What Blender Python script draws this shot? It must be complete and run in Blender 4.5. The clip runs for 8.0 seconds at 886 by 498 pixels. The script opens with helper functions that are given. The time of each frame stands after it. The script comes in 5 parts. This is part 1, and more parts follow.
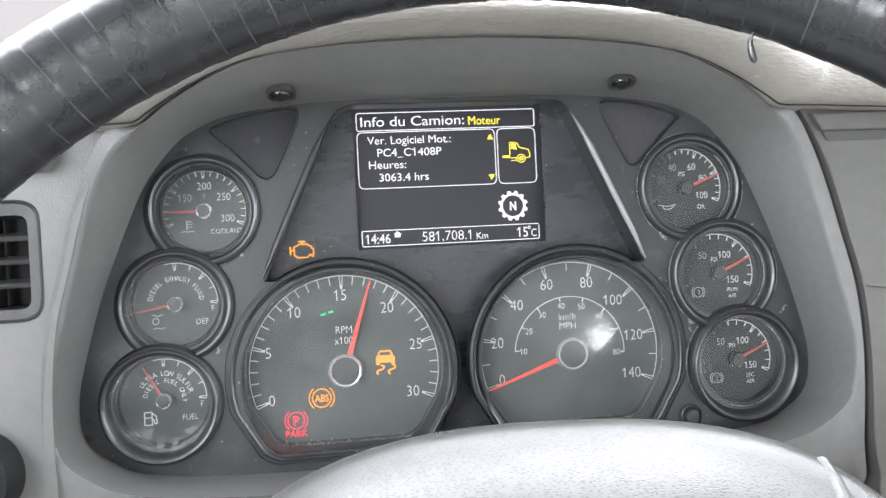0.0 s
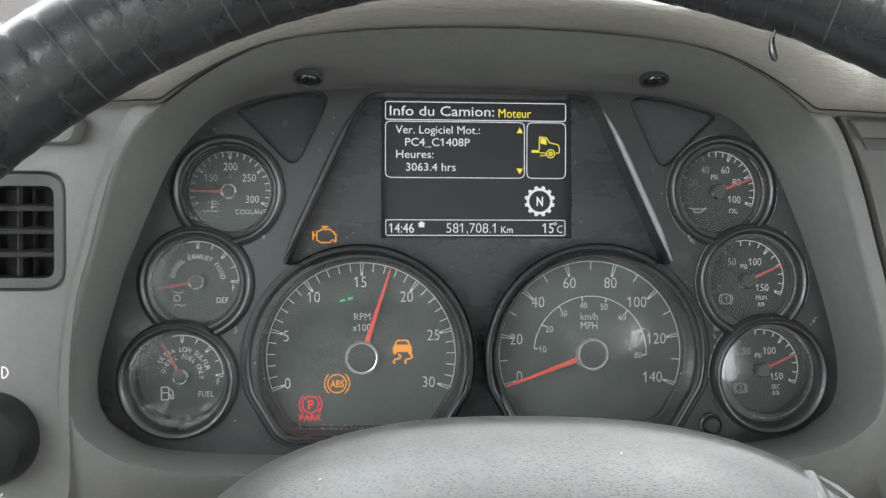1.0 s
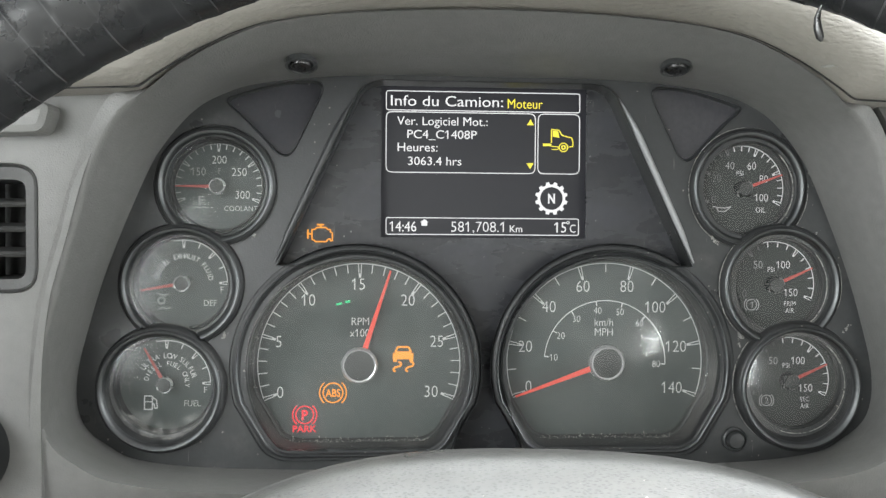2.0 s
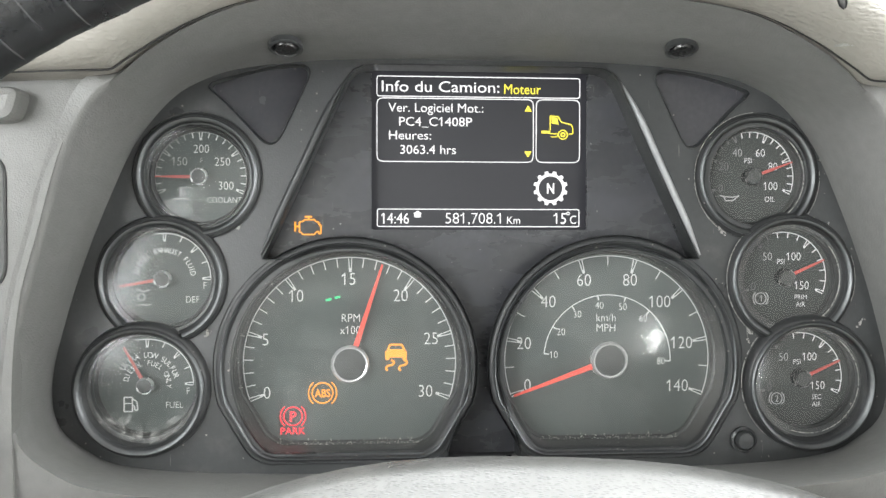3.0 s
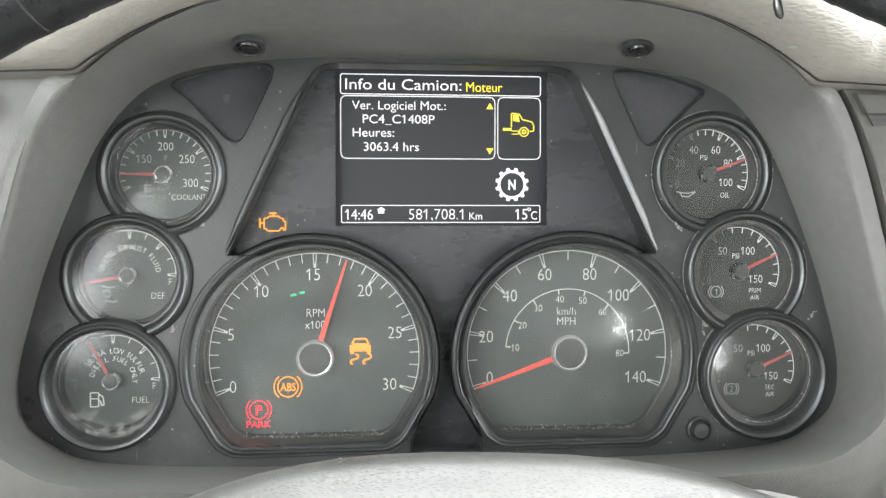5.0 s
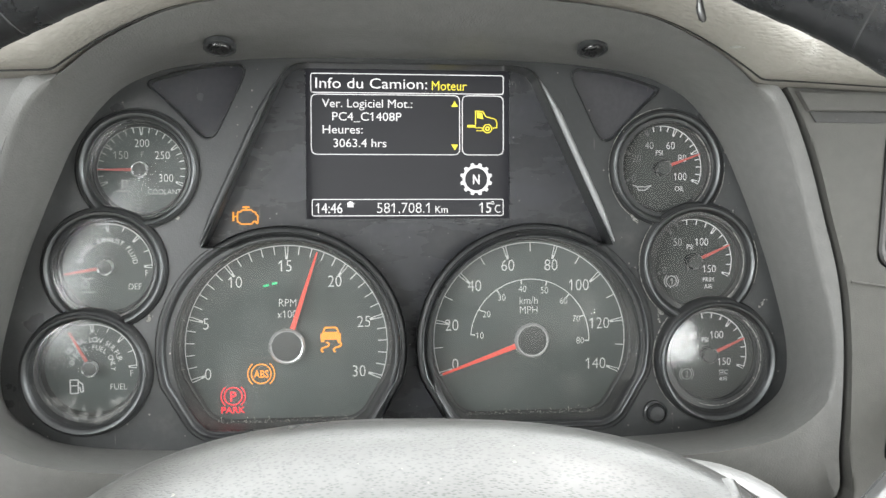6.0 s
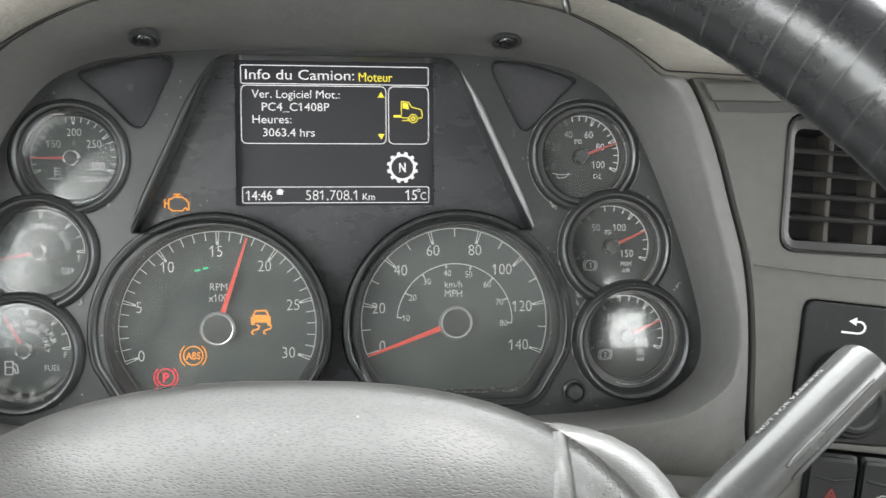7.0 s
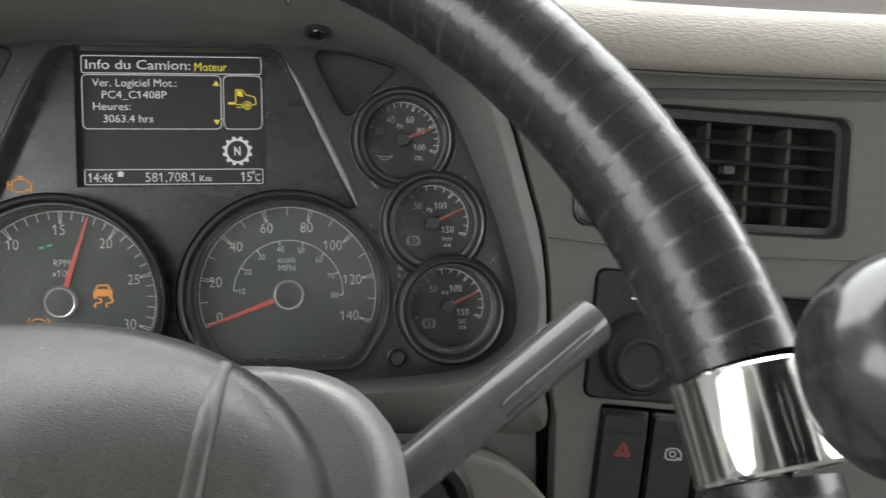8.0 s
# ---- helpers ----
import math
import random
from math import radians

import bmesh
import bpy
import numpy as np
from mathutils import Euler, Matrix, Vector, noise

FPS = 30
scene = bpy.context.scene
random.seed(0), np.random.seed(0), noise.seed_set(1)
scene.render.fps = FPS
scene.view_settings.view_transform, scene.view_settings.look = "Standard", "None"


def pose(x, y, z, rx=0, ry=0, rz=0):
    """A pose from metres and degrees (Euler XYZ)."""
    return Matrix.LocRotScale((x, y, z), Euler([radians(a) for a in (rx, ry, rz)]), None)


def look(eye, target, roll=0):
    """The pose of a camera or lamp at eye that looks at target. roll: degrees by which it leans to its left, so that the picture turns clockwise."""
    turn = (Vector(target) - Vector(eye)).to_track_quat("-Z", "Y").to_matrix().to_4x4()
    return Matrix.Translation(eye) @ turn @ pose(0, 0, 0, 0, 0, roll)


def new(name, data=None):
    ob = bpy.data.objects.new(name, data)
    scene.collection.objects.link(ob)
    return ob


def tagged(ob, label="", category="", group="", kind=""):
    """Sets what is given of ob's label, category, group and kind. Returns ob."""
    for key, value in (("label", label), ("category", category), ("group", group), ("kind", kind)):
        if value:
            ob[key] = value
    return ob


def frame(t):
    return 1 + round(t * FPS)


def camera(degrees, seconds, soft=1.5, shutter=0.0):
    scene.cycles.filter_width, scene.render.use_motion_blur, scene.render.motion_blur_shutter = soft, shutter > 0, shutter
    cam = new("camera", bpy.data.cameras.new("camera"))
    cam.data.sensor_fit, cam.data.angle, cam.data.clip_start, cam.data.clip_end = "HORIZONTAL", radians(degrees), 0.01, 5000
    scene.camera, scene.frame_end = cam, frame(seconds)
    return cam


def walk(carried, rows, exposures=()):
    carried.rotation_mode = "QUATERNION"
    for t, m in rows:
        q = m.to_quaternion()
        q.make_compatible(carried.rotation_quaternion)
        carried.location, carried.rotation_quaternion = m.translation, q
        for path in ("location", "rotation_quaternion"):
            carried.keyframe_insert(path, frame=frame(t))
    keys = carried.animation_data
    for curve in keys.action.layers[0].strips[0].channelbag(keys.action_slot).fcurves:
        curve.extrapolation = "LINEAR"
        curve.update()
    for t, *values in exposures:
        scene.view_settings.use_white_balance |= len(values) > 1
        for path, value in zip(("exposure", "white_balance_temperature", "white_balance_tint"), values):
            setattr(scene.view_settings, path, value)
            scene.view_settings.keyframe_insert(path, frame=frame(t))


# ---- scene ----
# ---------- camera ----------
cam = camera(52.5, 8.0, soft=1.4, shutter=0.25)
DASH = pose(0, 0, 1.12, -16, 0, 0)  # the cluster leans back from the driver
PATH = [
    (0, (-0.078, -0.489, 0.003), (0.216, 1.489, -0.022), -2.8),
    (0.5, (-0.069, -0.479, -0.001), (0.125, 1.511, -0.026), -0.5),
    (1, (-0.06, -0.488, 0.0), (0.111, 1.505, -0.03), 0.1),
    (1.5, (-0.057, -0.473, 0.0), (0.103, 1.52, -0.036), 0.4),
    (2.8, (-0.05, -0.438, 0.001), (0.084, 1.557, -0.042), 0.2),
    (3, (-0.05, -0.435, -0.001), (0.099, 1.559, -0.046), 0.1),
    (3.5, (-0.043, -0.431, -0.002), (0.13, 1.56, -0.06), 0.0),
    (4, (-0.043, -0.431, -0.003), (0.14, 1.56, -0.065), -0.0),
    (5.5, (-0.045, -0.453, 0.003), (0.169, 1.535, -0.071), -0.1),
    (6, (-0.035, -0.463, 0.0), (0.191, 1.522, -0.074), -0.2),
    (6.5, (-0.025, -0.471, -0.002), (0.213, 1.513, -0.079), -0.2),
    (7, (-0.005, -0.484, -0.005), (0.249, 1.498, -0.088), -0.3),
    (7.5, (0.027, -0.504, -0.008), (0.297, 1.476, -0.094), -0.4),
    (8, (0.072, -0.533, -0.016), (0.378, 1.441, -0.105), -0.7),
]
walk(cam, [(t, DASH @ look(eye, target, roll)) for t, eye, target, roll in PATH],
     exposures=[(0.0, 1.44, 6200, 15), (0.4, 0.85, 6300, 12), (1.0, 0.62, 6350, 9), (1.6, 0.73, 6400, 9), (2.8, 1.46, 6500, 10), (5.6, 1.36, 6500, 10), (6.0, 1.27, 6500, 10), (6.5, 0.98, 6500, 10), (7.0, 0.95, 6500, 10), (7.5, 0.94, 6500, 10), (8.0, 0.07, 6600, 10)])

# ---------- world and light ----------
SUN_ROT = radians(150)
world = bpy.data.worlds.new("sky")
scene.world = world
world.use_nodes = True
wn, wl = world.node_tree.nodes, world.node_tree.links
sky = wn.new("ShaderNodeTexSky")
sky.sky_type, sky.sun_disc = "NISHITA", False
sky.sun_elevation, sky.sun_rotation = radians(50), SUN_ROT
sky.dust_density, sky.air_density = 6.0, 1.0
hsv = wn.new("ShaderNodeHueSaturation")
hsv.inputs["Saturation"].default_value = 0.15
wl.new(sky.outputs[0], hsv.inputs["Color"])
wl.new(hsv.outputs[0], wn["Background"].inputs["Color"])
wn["Background"].inputs["Strength"].default_value = 0.15

sun_data = bpy.data.lights.new("sun", "SUN")
sun_data.energy, sun_data.angle, sun_data.color = 0.8, radians(20), (1.0, 0.97, 0.93)
sun = new("sun", sun_data)
sun.matrix_world = pose(0, 0, 4, 40, 0, 150)


def window_lamp(name, eye, target, wide, high, watts, color=(1, 1, 1)):
    """A rectangular lamp, for daylight at a window's opening and for added glare sources."""
    lamp = bpy.data.lights.new(name, "AREA")
    lamp.shape, lamp.size, lamp.size_y, lamp.energy, lamp.color = "RECTANGLE", wide, high, watts, color
    ob = new(name, lamp)
    ob.matrix_world = look(eye, target)
    return ob


DAY = (0.965, 1.0, 0.99)
window_lamp("windscreen_light", (0.35, 0.08, 1.70), (0.35, -0.67, 1.17), 2.0, 0.60, 22, DAY)
window_lamp("door_light", (-0.70, -1.00, 1.52), (0.3, -0.60, 1.2), 1.15, 0.5, 9, DAY)
window_lamp("passenger_light", (1.40, -0.35, 1.5), (0.3, -0.3, 1.15), 1.2, 0.5, 11, DAY)
# unseen rear sources, added and placed to reflect as spots in the gauge glass
window_lamp("rear_right_glare_lamp", (0.62, -1.62, 1.30), (0.05, 0.0, 1.08), 0.13, 0.12, 0.75, DAY)
window_lamp("rear_left_glare_lamp", (-0.675, -1.62, 1.55), (0.0, 0.0, 1.1), 0.13, 0.40, 1.3, DAY)


# ---------- materials ----------
def mat(name, color, rough=0.5, metal=0.0, var=0.25, scale=30.0, grain=0.0, grain_scale=700.0, dust=0.0,
        dust_color=(0.35, 0.33, 0.30), stretch=1.0, spec=0.5, coat=0.0, speck=0.72, sheen=0.09):
    """A surface with stains at one scale, grain at another, dust and fine scratches."""
    m = bpy.data.materials.new(name)
    m.use_nodes = True
    n, l = m.node_tree.nodes, m.node_tree.links
    b = n["Principled BSDF"]
    b.inputs["Metallic"].default_value = metal
    b.inputs["Specular IOR Level"].default_value = spec
    b.inputs["Coat Weight"].default_value = coat
    tc = n.new("ShaderNodeTexCoord")
    big = n.new("ShaderNodeTexNoise")
    big.inputs["Scale"].default_value, big.inputs["Detail"].default_value = scale, 5
    l.new(tc.outputs["Object"], big.inputs["Vector"])
    fine = n.new("ShaderNodeTexNoise")
    fine.inputs["Scale"].default_value, fine.inputs["Detail"].default_value = scale * 14, 3
    l.new(tc.outputs["Object"], fine.inputs["Vector"])
    add = n.new("ShaderNodeMath")
    add.operation = "ADD"
    l.new(big.outputs["Fac"], add.inputs[0])
    l.new(fine.outputs["Fac"], add.inputs[1])
    ramp = n.new("ShaderNodeMapRange")
    ramp.inputs["From Min"].default_value, ramp.inputs["From Max"].default_value = 0.6, 1.4
    ramp.inputs["To Min"].default_value, ramp.inputs["To Max"].default_value = 1 - var, 1 + var
    l.new(add.outputs[0], ramp.inputs["Value"])
    tint = n.new("ShaderNodeVectorMath")
    tint.operation = "SCALE"
    tint.inputs[0].default_value = color
    l.new(ramp.outputs[0], tint.inputs["Scale"])
    out = tint.outputs[0]
    rough_in = n.new("ShaderNodeMapRange")
    rough_in.inputs["From Min"].default_value, rough_in.inputs["From Max"].default_value = 0.3, 0.7
    rough_in.inputs["To Min"].default_value, rough_in.inputs["To Max"].default_value = max(rough - sheen, 0.02), min(rough + sheen, 1)
    l.new(big.outputs["Fac"], rough_in.inputs["Value"])
    l.new(rough_in.outputs[0], b.inputs["Roughness"])
    if dust:
        specks = n.new("ShaderNodeTexVoronoi")
        specks.inputs["Scale"].default_value = 300
        l.new(tc.outputs["Object"], specks.inputs["Vector"])
        size = n.new("ShaderNodeSeparateColor")
        l.new(specks.outputs["Color"], size.inputs[0])
        patch = n.new("ShaderNodeTexNoise")
        patch.inputs["Scale"].default_value, patch.inputs["Detail"].default_value, patch.inputs["Roughness"].default_value = 38, 8, 0.7
        l.new(tc.outputs["Object"], patch.inputs["Vector"])
        grow = n.new("ShaderNodeMapRange")
        grow.inputs["From Min"].default_value, grow.inputs["From Max"].default_value = speck, 1.0
        grow.inputs["To Min"].default_value, grow.inputs["To Max"].default_value = 0.0, 0.15
        l.new(size.outputs[0], grow.inputs["Value"])
        sp = n.new("ShaderNodeMath")
        sp.operation = "LESS_THAN"
        l.new(specks.outputs["Distance"], sp.inputs[0])
        l.new(grow.outputs[0], sp.inputs[1])
        pa = n.new("ShaderNodeMapRange")
        pa.inputs["From Min"].default_value, pa.inputs["From Max"].default_value = 0.54, 0.80
        pa.inputs["To Max"].default_value = 0.17
        l.new(patch.outputs["Fac"], pa.inputs["Value"])
        mx = n.new("ShaderNodeMath")
        mx.operation = "MAXIMUM"
        l.new(sp.outputs[0], mx.inputs[0])
        l.new(pa.outputs[0], mx.inputs[1])
        turned, lines, li = n.new("ShaderNodeMapping"), n.new("ShaderNodeTexNoise"), n.new("ShaderNodeMapRange")
        turned.inputs["Rotation"].default_value, turned.inputs["Scale"].default_value = (0.5, 1.1, 0.3), (900, 900, 90)
        lines.inputs["Scale"].default_value, lines.inputs["Detail"].default_value = 1.0, 1
        li.inputs["From Min"].default_value, li.inputs["From Max"].default_value, li.inputs["To Max"].default_value = 0.74, 0.80, 0.35
        l.new(tc.outputs["Object"], turned.inputs["Vector"])
        l.new(turned.outputs[0], lines.inputs["Vector"])
        l.new(lines.outputs["Fac"], li.inputs["Value"])
        both = n.new("ShaderNodeMath")
        both.operation = "MAXIMUM"
        l.new(mx.outputs[0], both.inputs[0])
        l.new(li.outputs[0], both.inputs[1])
        mx = both
        amount = n.new("ShaderNodeMath")
        amount.operation = "MULTIPLY"
        amount.inputs[1].default_value = dust
        l.new(mx.outputs[0], amount.inputs[0])
        mix = n.new("ShaderNodeMix")
        mix.data_type = "RGBA"
        mix.inputs["B"].default_value = (*dust_color, 1)
        l.new(amount.outputs[0], mix.inputs["Factor"])
        l.new(out, mix.inputs["A"])
        out = mix.outputs["Result"]
    l.new(out, b.inputs["Base Color"])
    if grain:
        cells = n.new("ShaderNodeTexVoronoi")
        cells.feature = "SMOOTH_F1"
        cells.inputs["Scale"].default_value = grain_scale
        warp = n.new("ShaderNodeVectorMath")
        warp.operation = "MULTIPLY_ADD"
        warp.inputs[1].default_value = (0.002, 0.002, 0.002)
        l.new(fine.outputs["Color"], warp.inputs[0])
        l.new(tc.outputs["Object"], warp.inputs[2])
        squash = n.new("ShaderNodeVectorMath")
        squash.operation = "MULTIPLY"
        squash.inputs[1].default_value = (stretch, 1, 1)
        l.new(warp.outputs[0], squash.inputs[0])
        l.new(squash.outputs[0], cells.inputs["Vector"])
        bump = n.new("ShaderNodeBump")
        bump.inputs["Strength"].default_value, bump.inputs["Distance"].default_value = grain, 0.0006
        l.new(cells.outputs["Distance"], bump.inputs["Height"])
        l.new(bump.outputs[0], b.inputs["Normal"])
    return m


def glow(name, color, strength, base=(0.02, 0.02, 0.02)):
    m = bpy.data.materials.new(name)
    m.use_nodes = True
    b = m.node_tree.nodes["Principled BSDF"]
    b.inputs["Base Color"].default_value = (*base, 1)
    b.inputs["Emission Color"].default_value = (*color, 1)
    b.inputs["Emission Strength"].default_value = strength
    b.inputs["Roughness"].default_value = 0.5
    return m


def clear(name, rough=0.04, haze=0.03, smudge=30.0, film=(0.5, 0.5, 0.48), stain=0.0):
    """A thin clear pane with gloss and a smeared film for dust and veiling glare."""
    m = bpy.data.materials.new(name)
    m.use_nodes = True
    n, l = m.node_tree.nodes, m.node_tree.links
    n.remove(n["Principled BSDF"])
    see, shine, dirt = n.new("ShaderNodeBsdfTransparent"), n.new("ShaderNodeBsdfGlossy"), n.new("ShaderNodeBsdfDiffuse")
    shine.inputs["Roughness"].default_value = rough
    dirt.inputs["Color"].default_value = (*film, 1)
    tc, no = n.new("ShaderNodeTexCoord"), n.new("ShaderNodeTexNoise")
    no.inputs["Scale"].default_value, no.inputs["Detail"].default_value, no.inputs["Roughness"].default_value = smudge, 7, 0.65
    l.new(tc.outputs["Object"], no.inputs["Vector"])
    amount = n.new("ShaderNodeMapRange")
    amount.inputs["From Min"].default_value, amount.inputs["From Max"].default_value = 0.42, 0.72
    amount.inputs["To Min"].default_value, amount.inputs["To Max"].default_value = haze * 0.6, haze * 1.7
    l.new(no.outputs["Fac"], amount.inputs["Value"])
    out = amount.outputs[0]
    if stain:
        mould = n.new("ShaderNodeTexNoise")
        mould.inputs["Scale"].default_value, mould.inputs["Detail"].default_value, mould.inputs["Roughness"].default_value = 75, 9, 0.72
        l.new(tc.outputs["Object"], mould.inputs["Vector"])
        edge = n.new("ShaderNodeMapRange")
        edge.inputs["From Min"].default_value, edge.inputs["From Max"].default_value, edge.inputs["To Max"].default_value = 0.50, 0.56, stain
        l.new(mould.outputs["Fac"], edge.inputs["Value"])
        sep = n.new("ShaderNodeSeparateXYZ")
        l.new(tc.outputs["Object"], sep.inputs[0])
        low = n.new("ShaderNodeMapRange")
        low.inputs["From Min"].default_value, low.inputs["From Max"].default_value = -0.006, -0.014
        l.new(sep.outputs["Z"], low.inputs["Value"])
        both, plus = n.new("ShaderNodeMath"), n.new("ShaderNodeMath")
        both.operation, plus.operation = "MULTIPLY", "ADD"
        l.new(edge.outputs[0], both.inputs[0])
        l.new(low.outputs[0], both.inputs[1])
        l.new(both.outputs[0], plus.inputs[0])
        l.new(out, plus.inputs[1])
        out = plus.outputs[0]
    a, c, fr = n.new("ShaderNodeMixShader"), n.new("ShaderNodeMixShader"), n.new("ShaderNodeFresnel")
    fr.inputs["IOR"].default_value = 1.45
    l.new(out, a.inputs[0])
    l.new(see.outputs[0], a.inputs[1])
    l.new(dirt.outputs[0], a.inputs[2])
    l.new(fr.outputs[0], c.inputs[0])
    l.new(a.outputs[0], c.inputs[1])
    l.new(shine.outputs[0], c.inputs[2])
    l.new(c.outputs[0], n["Material Output"].inputs["Surface"])
    return m


def smeared_gloss():
    """Scratched black gloss with wiped smears, tinted blue for reflections, and specks of dust."""
    m = mat("display_black", (0.040, 0.041, 0.045), 0.25, spec=0.45, var=0.2, scale=22, dust=0.7, dust_color=(0.30, 0.295, 0.285), speck=0.60)
    n, l = m.node_tree.nodes, m.node_tree.links
    b = n["Principled BSDF"]
    tc, turned, smear = n.new("ShaderNodeTexCoord"), n.new("ShaderNodeMapping"), n.new("ShaderNodeTexNoise")
    turned.inputs["Rotation"].default_value, turned.inputs["Scale"].default_value = (0, 0.35, 0), (22, 20, 60)
    smear.inputs["Scale"].default_value, smear.inputs["Detail"].default_value, smear.inputs["Roughness"].default_value = 1.0, 6, 0.62
    l.new(tc.outputs["Object"], turned.inputs["Vector"])
    l.new(turned.outputs[0], smear.inputs["Vector"])
    film, gloss = n.new("ShaderNodeMapRange"), n.new("ShaderNodeMapRange")
    film.inputs["From Min"].default_value, film.inputs["From Max"].default_value, film.inputs["To Max"].default_value = 0.50, 0.74, 0.40
    gloss.inputs["From Min"].default_value, gloss.inputs["From Max"].default_value = 0.35, 0.65
    gloss.inputs["To Min"].default_value, gloss.inputs["To Max"].default_value = 0.20, 0.34
    l.new(smear.outputs["Fac"], film.inputs["Value"])
    l.new(smear.outputs["Fac"], gloss.inputs["Value"])
    l.new(gloss.outputs[0], b.inputs["Roughness"])
    # cool tint of the smears paints in bluish reflections
    mix = n.new("ShaderNodeMix")
    mix.data_type = "RGBA"
    mix.inputs["B"].default_value = (0.064, 0.066, 0.080, 1)
    l.new(film.outputs[0], mix.inputs["Factor"])
    l.new(b.inputs["Base Color"].links[0].from_socket, mix.inputs["A"])
    l.new(mix.outputs["Result"], b.inputs["Base Color"])
    return m


def grained_pad():
    """Worn moulded leather grain: short darker pits across, rubbed pale patches and crumbs of dirt."""
    m = mat("horn_pad", (0.047, 0.0465, 0.0442), 0.31, spec=0.7, var=0.16, scale=16, dust=0.40, dust_color=(0.34, 0.32, 0.28), speck=0.93)
    n, l = m.node_tree.nodes, m.node_tree.links
    b = n["Principled BSDF"]
    tc, wide, cells, warp, add = n.new("ShaderNodeTexCoord"), n.new("ShaderNodeMapping"), n.new("ShaderNodeTexVoronoi"), n.new("ShaderNodeTexNoise"), n.new("ShaderNodeVectorMath")
    wide.inputs["Scale"].default_value = (820, 1900, 1300)
    warp.inputs["Scale"].default_value, warp.inputs["Detail"].default_value = 240, 2
    add.operation = "MULTIPLY_ADD"
    add.inputs[1].default_value = (0.0012, 0.0007, 0.0007)
    l.new(tc.outputs["Object"], warp.inputs["Vector"])
    l.new(warp.outputs["Color"], add.inputs[0])
    l.new(tc.outputs["Object"], add.inputs[2])
    l.new(add.outputs[0], wide.inputs["Vector"])
    cells.inputs["Scale"].default_value = 1.0
    l.new(wide.outputs[0], cells.inputs["Vector"])
    pit = n.new("ShaderNodeMapRange")
    pit.inputs["From Min"].default_value, pit.inputs["From Max"].default_value = 0.12, 0.50
    l.new(cells.outputs["Distance"], pit.inputs["Value"])
    # colour is darker towards the middle of each pit
    pit_tone = n.new("ShaderNodeMapRange")
    pit_tone.inputs["To Min"].default_value, pit_tone.inputs["To Max"].default_value = 0.50, 1.10
    l.new(pit.outputs[0], pit_tone.inputs["Value"])
    dirt = n.new("ShaderNodeVectorMath")
    dirt.operation = "SCALE"
    l.new(b.inputs["Base Color"].links[0].from_socket, dirt.inputs[0])
    l.new(pit_tone.outputs[0], dirt.inputs["Scale"])
    l.new(dirt.outputs[0], b.inputs["Base Color"])
    bump = n.new("ShaderNodeBump")
    bump.inputs["Strength"].default_value, bump.inputs["Distance"].default_value = 0.16, 0.0003
    l.new(pit.outputs[0], bump.inputs["Height"])
    l.new(bump.outputs[0], b.inputs["Normal"])
    return m


M_FACE = mat("cluster_black", (0.038, 0.040, 0.041), 0.34, spec=0.5, var=0.16, scale=25, grain=0.08, grain_scale=1400, dust=0.70, speck=0.55)
M_LENS_BLACK = smeared_gloss()
M_SURROUND = mat("surround_plastic", (0.158, 0.157, 0.152), 0.42, var=0.12, scale=14, grain=0.25, grain_scale=1300, dust=0.10)
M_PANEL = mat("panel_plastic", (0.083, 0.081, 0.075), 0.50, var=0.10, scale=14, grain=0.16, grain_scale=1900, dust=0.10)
# the left panel and its lip are set lighter than the right panel
M_PANEL_LIGHT = mat("left_panel_plastic", (0.150, 0.149, 0.143), 0.50, var=0.10, scale=14, grain=0.20, grain_scale=1700, dust=0.10)
M_LOWER = mat("lower_plastic", (0.115, 0.11, 0.095), 0.55, var=0.10, scale=14, grain=0.35, grain_scale=1200)
M_BEIGE = mat("beige_pad", (0.270, 0.256, 0.229), 0.55, var=0.08, scale=18, grain=0.75, grain_scale=900, stretch=0.30, dust=0.06)
M_BEZEL = mat("bezel_black", (0.038, 0.039, 0.040), 0.42, spec=0.35, var=0.25, scale=40, dust=0.6, speck=0.62)
M_TELLTALE = mat("telltale_black", (0.036, 0.036, 0.042), 0.22, var=0.2, scale=30, dust=0.45, dust_color=(0.25, 0.24, 0.23), speck=0.85)
M_CHROME = mat("satin_chrome", (0.13, 0.135, 0.137), 0.46, metal=1.0, var=0.15, scale=60)
M_BRIGHT = mat("bright_chrome", (0.62, 0.62, 0.60), 0.12, metal=1.0, var=0.12, scale=40, dust=0.12)
M_HUB = mat("hub_metal", (0.74, 0.75, 0.75), 0.22, metal=0.7, var=0.1, scale=60)
# the right small gauges take darker hub, dial and needle colours
M_HUB_DARK = mat("hub_dark", (0.050, 0.052, 0.052), 0.22, spec=0.9, var=0.1, scale=60)
# M_DIAL is lifted to include milky glare; M_DIAL_DARK leaves that out
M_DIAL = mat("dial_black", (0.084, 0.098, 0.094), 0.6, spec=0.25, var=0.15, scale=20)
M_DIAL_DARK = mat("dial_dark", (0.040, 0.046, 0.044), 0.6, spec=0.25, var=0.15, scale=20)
# darker print: weak backlight at the dials' left put into the colour
M_UNDERLIT = mat("dial_underlit", (0.115, 0.120, 0.120), 0.6, var=0.1)
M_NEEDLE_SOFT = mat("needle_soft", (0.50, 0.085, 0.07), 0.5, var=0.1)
M_WHITE = glow("dial_white", (0.9, 0.93, 0.95), 0.05, (0.55, 0.56, 0.56))
M_GREY = mat("dial_grey", (0.30, 0.31, 0.31), 0.6, var=0.05)
M_NEEDLE = glow("needle_red", (1.0, 0.10, 0.07), 0.12, (0.66, 0.085, 0.06))
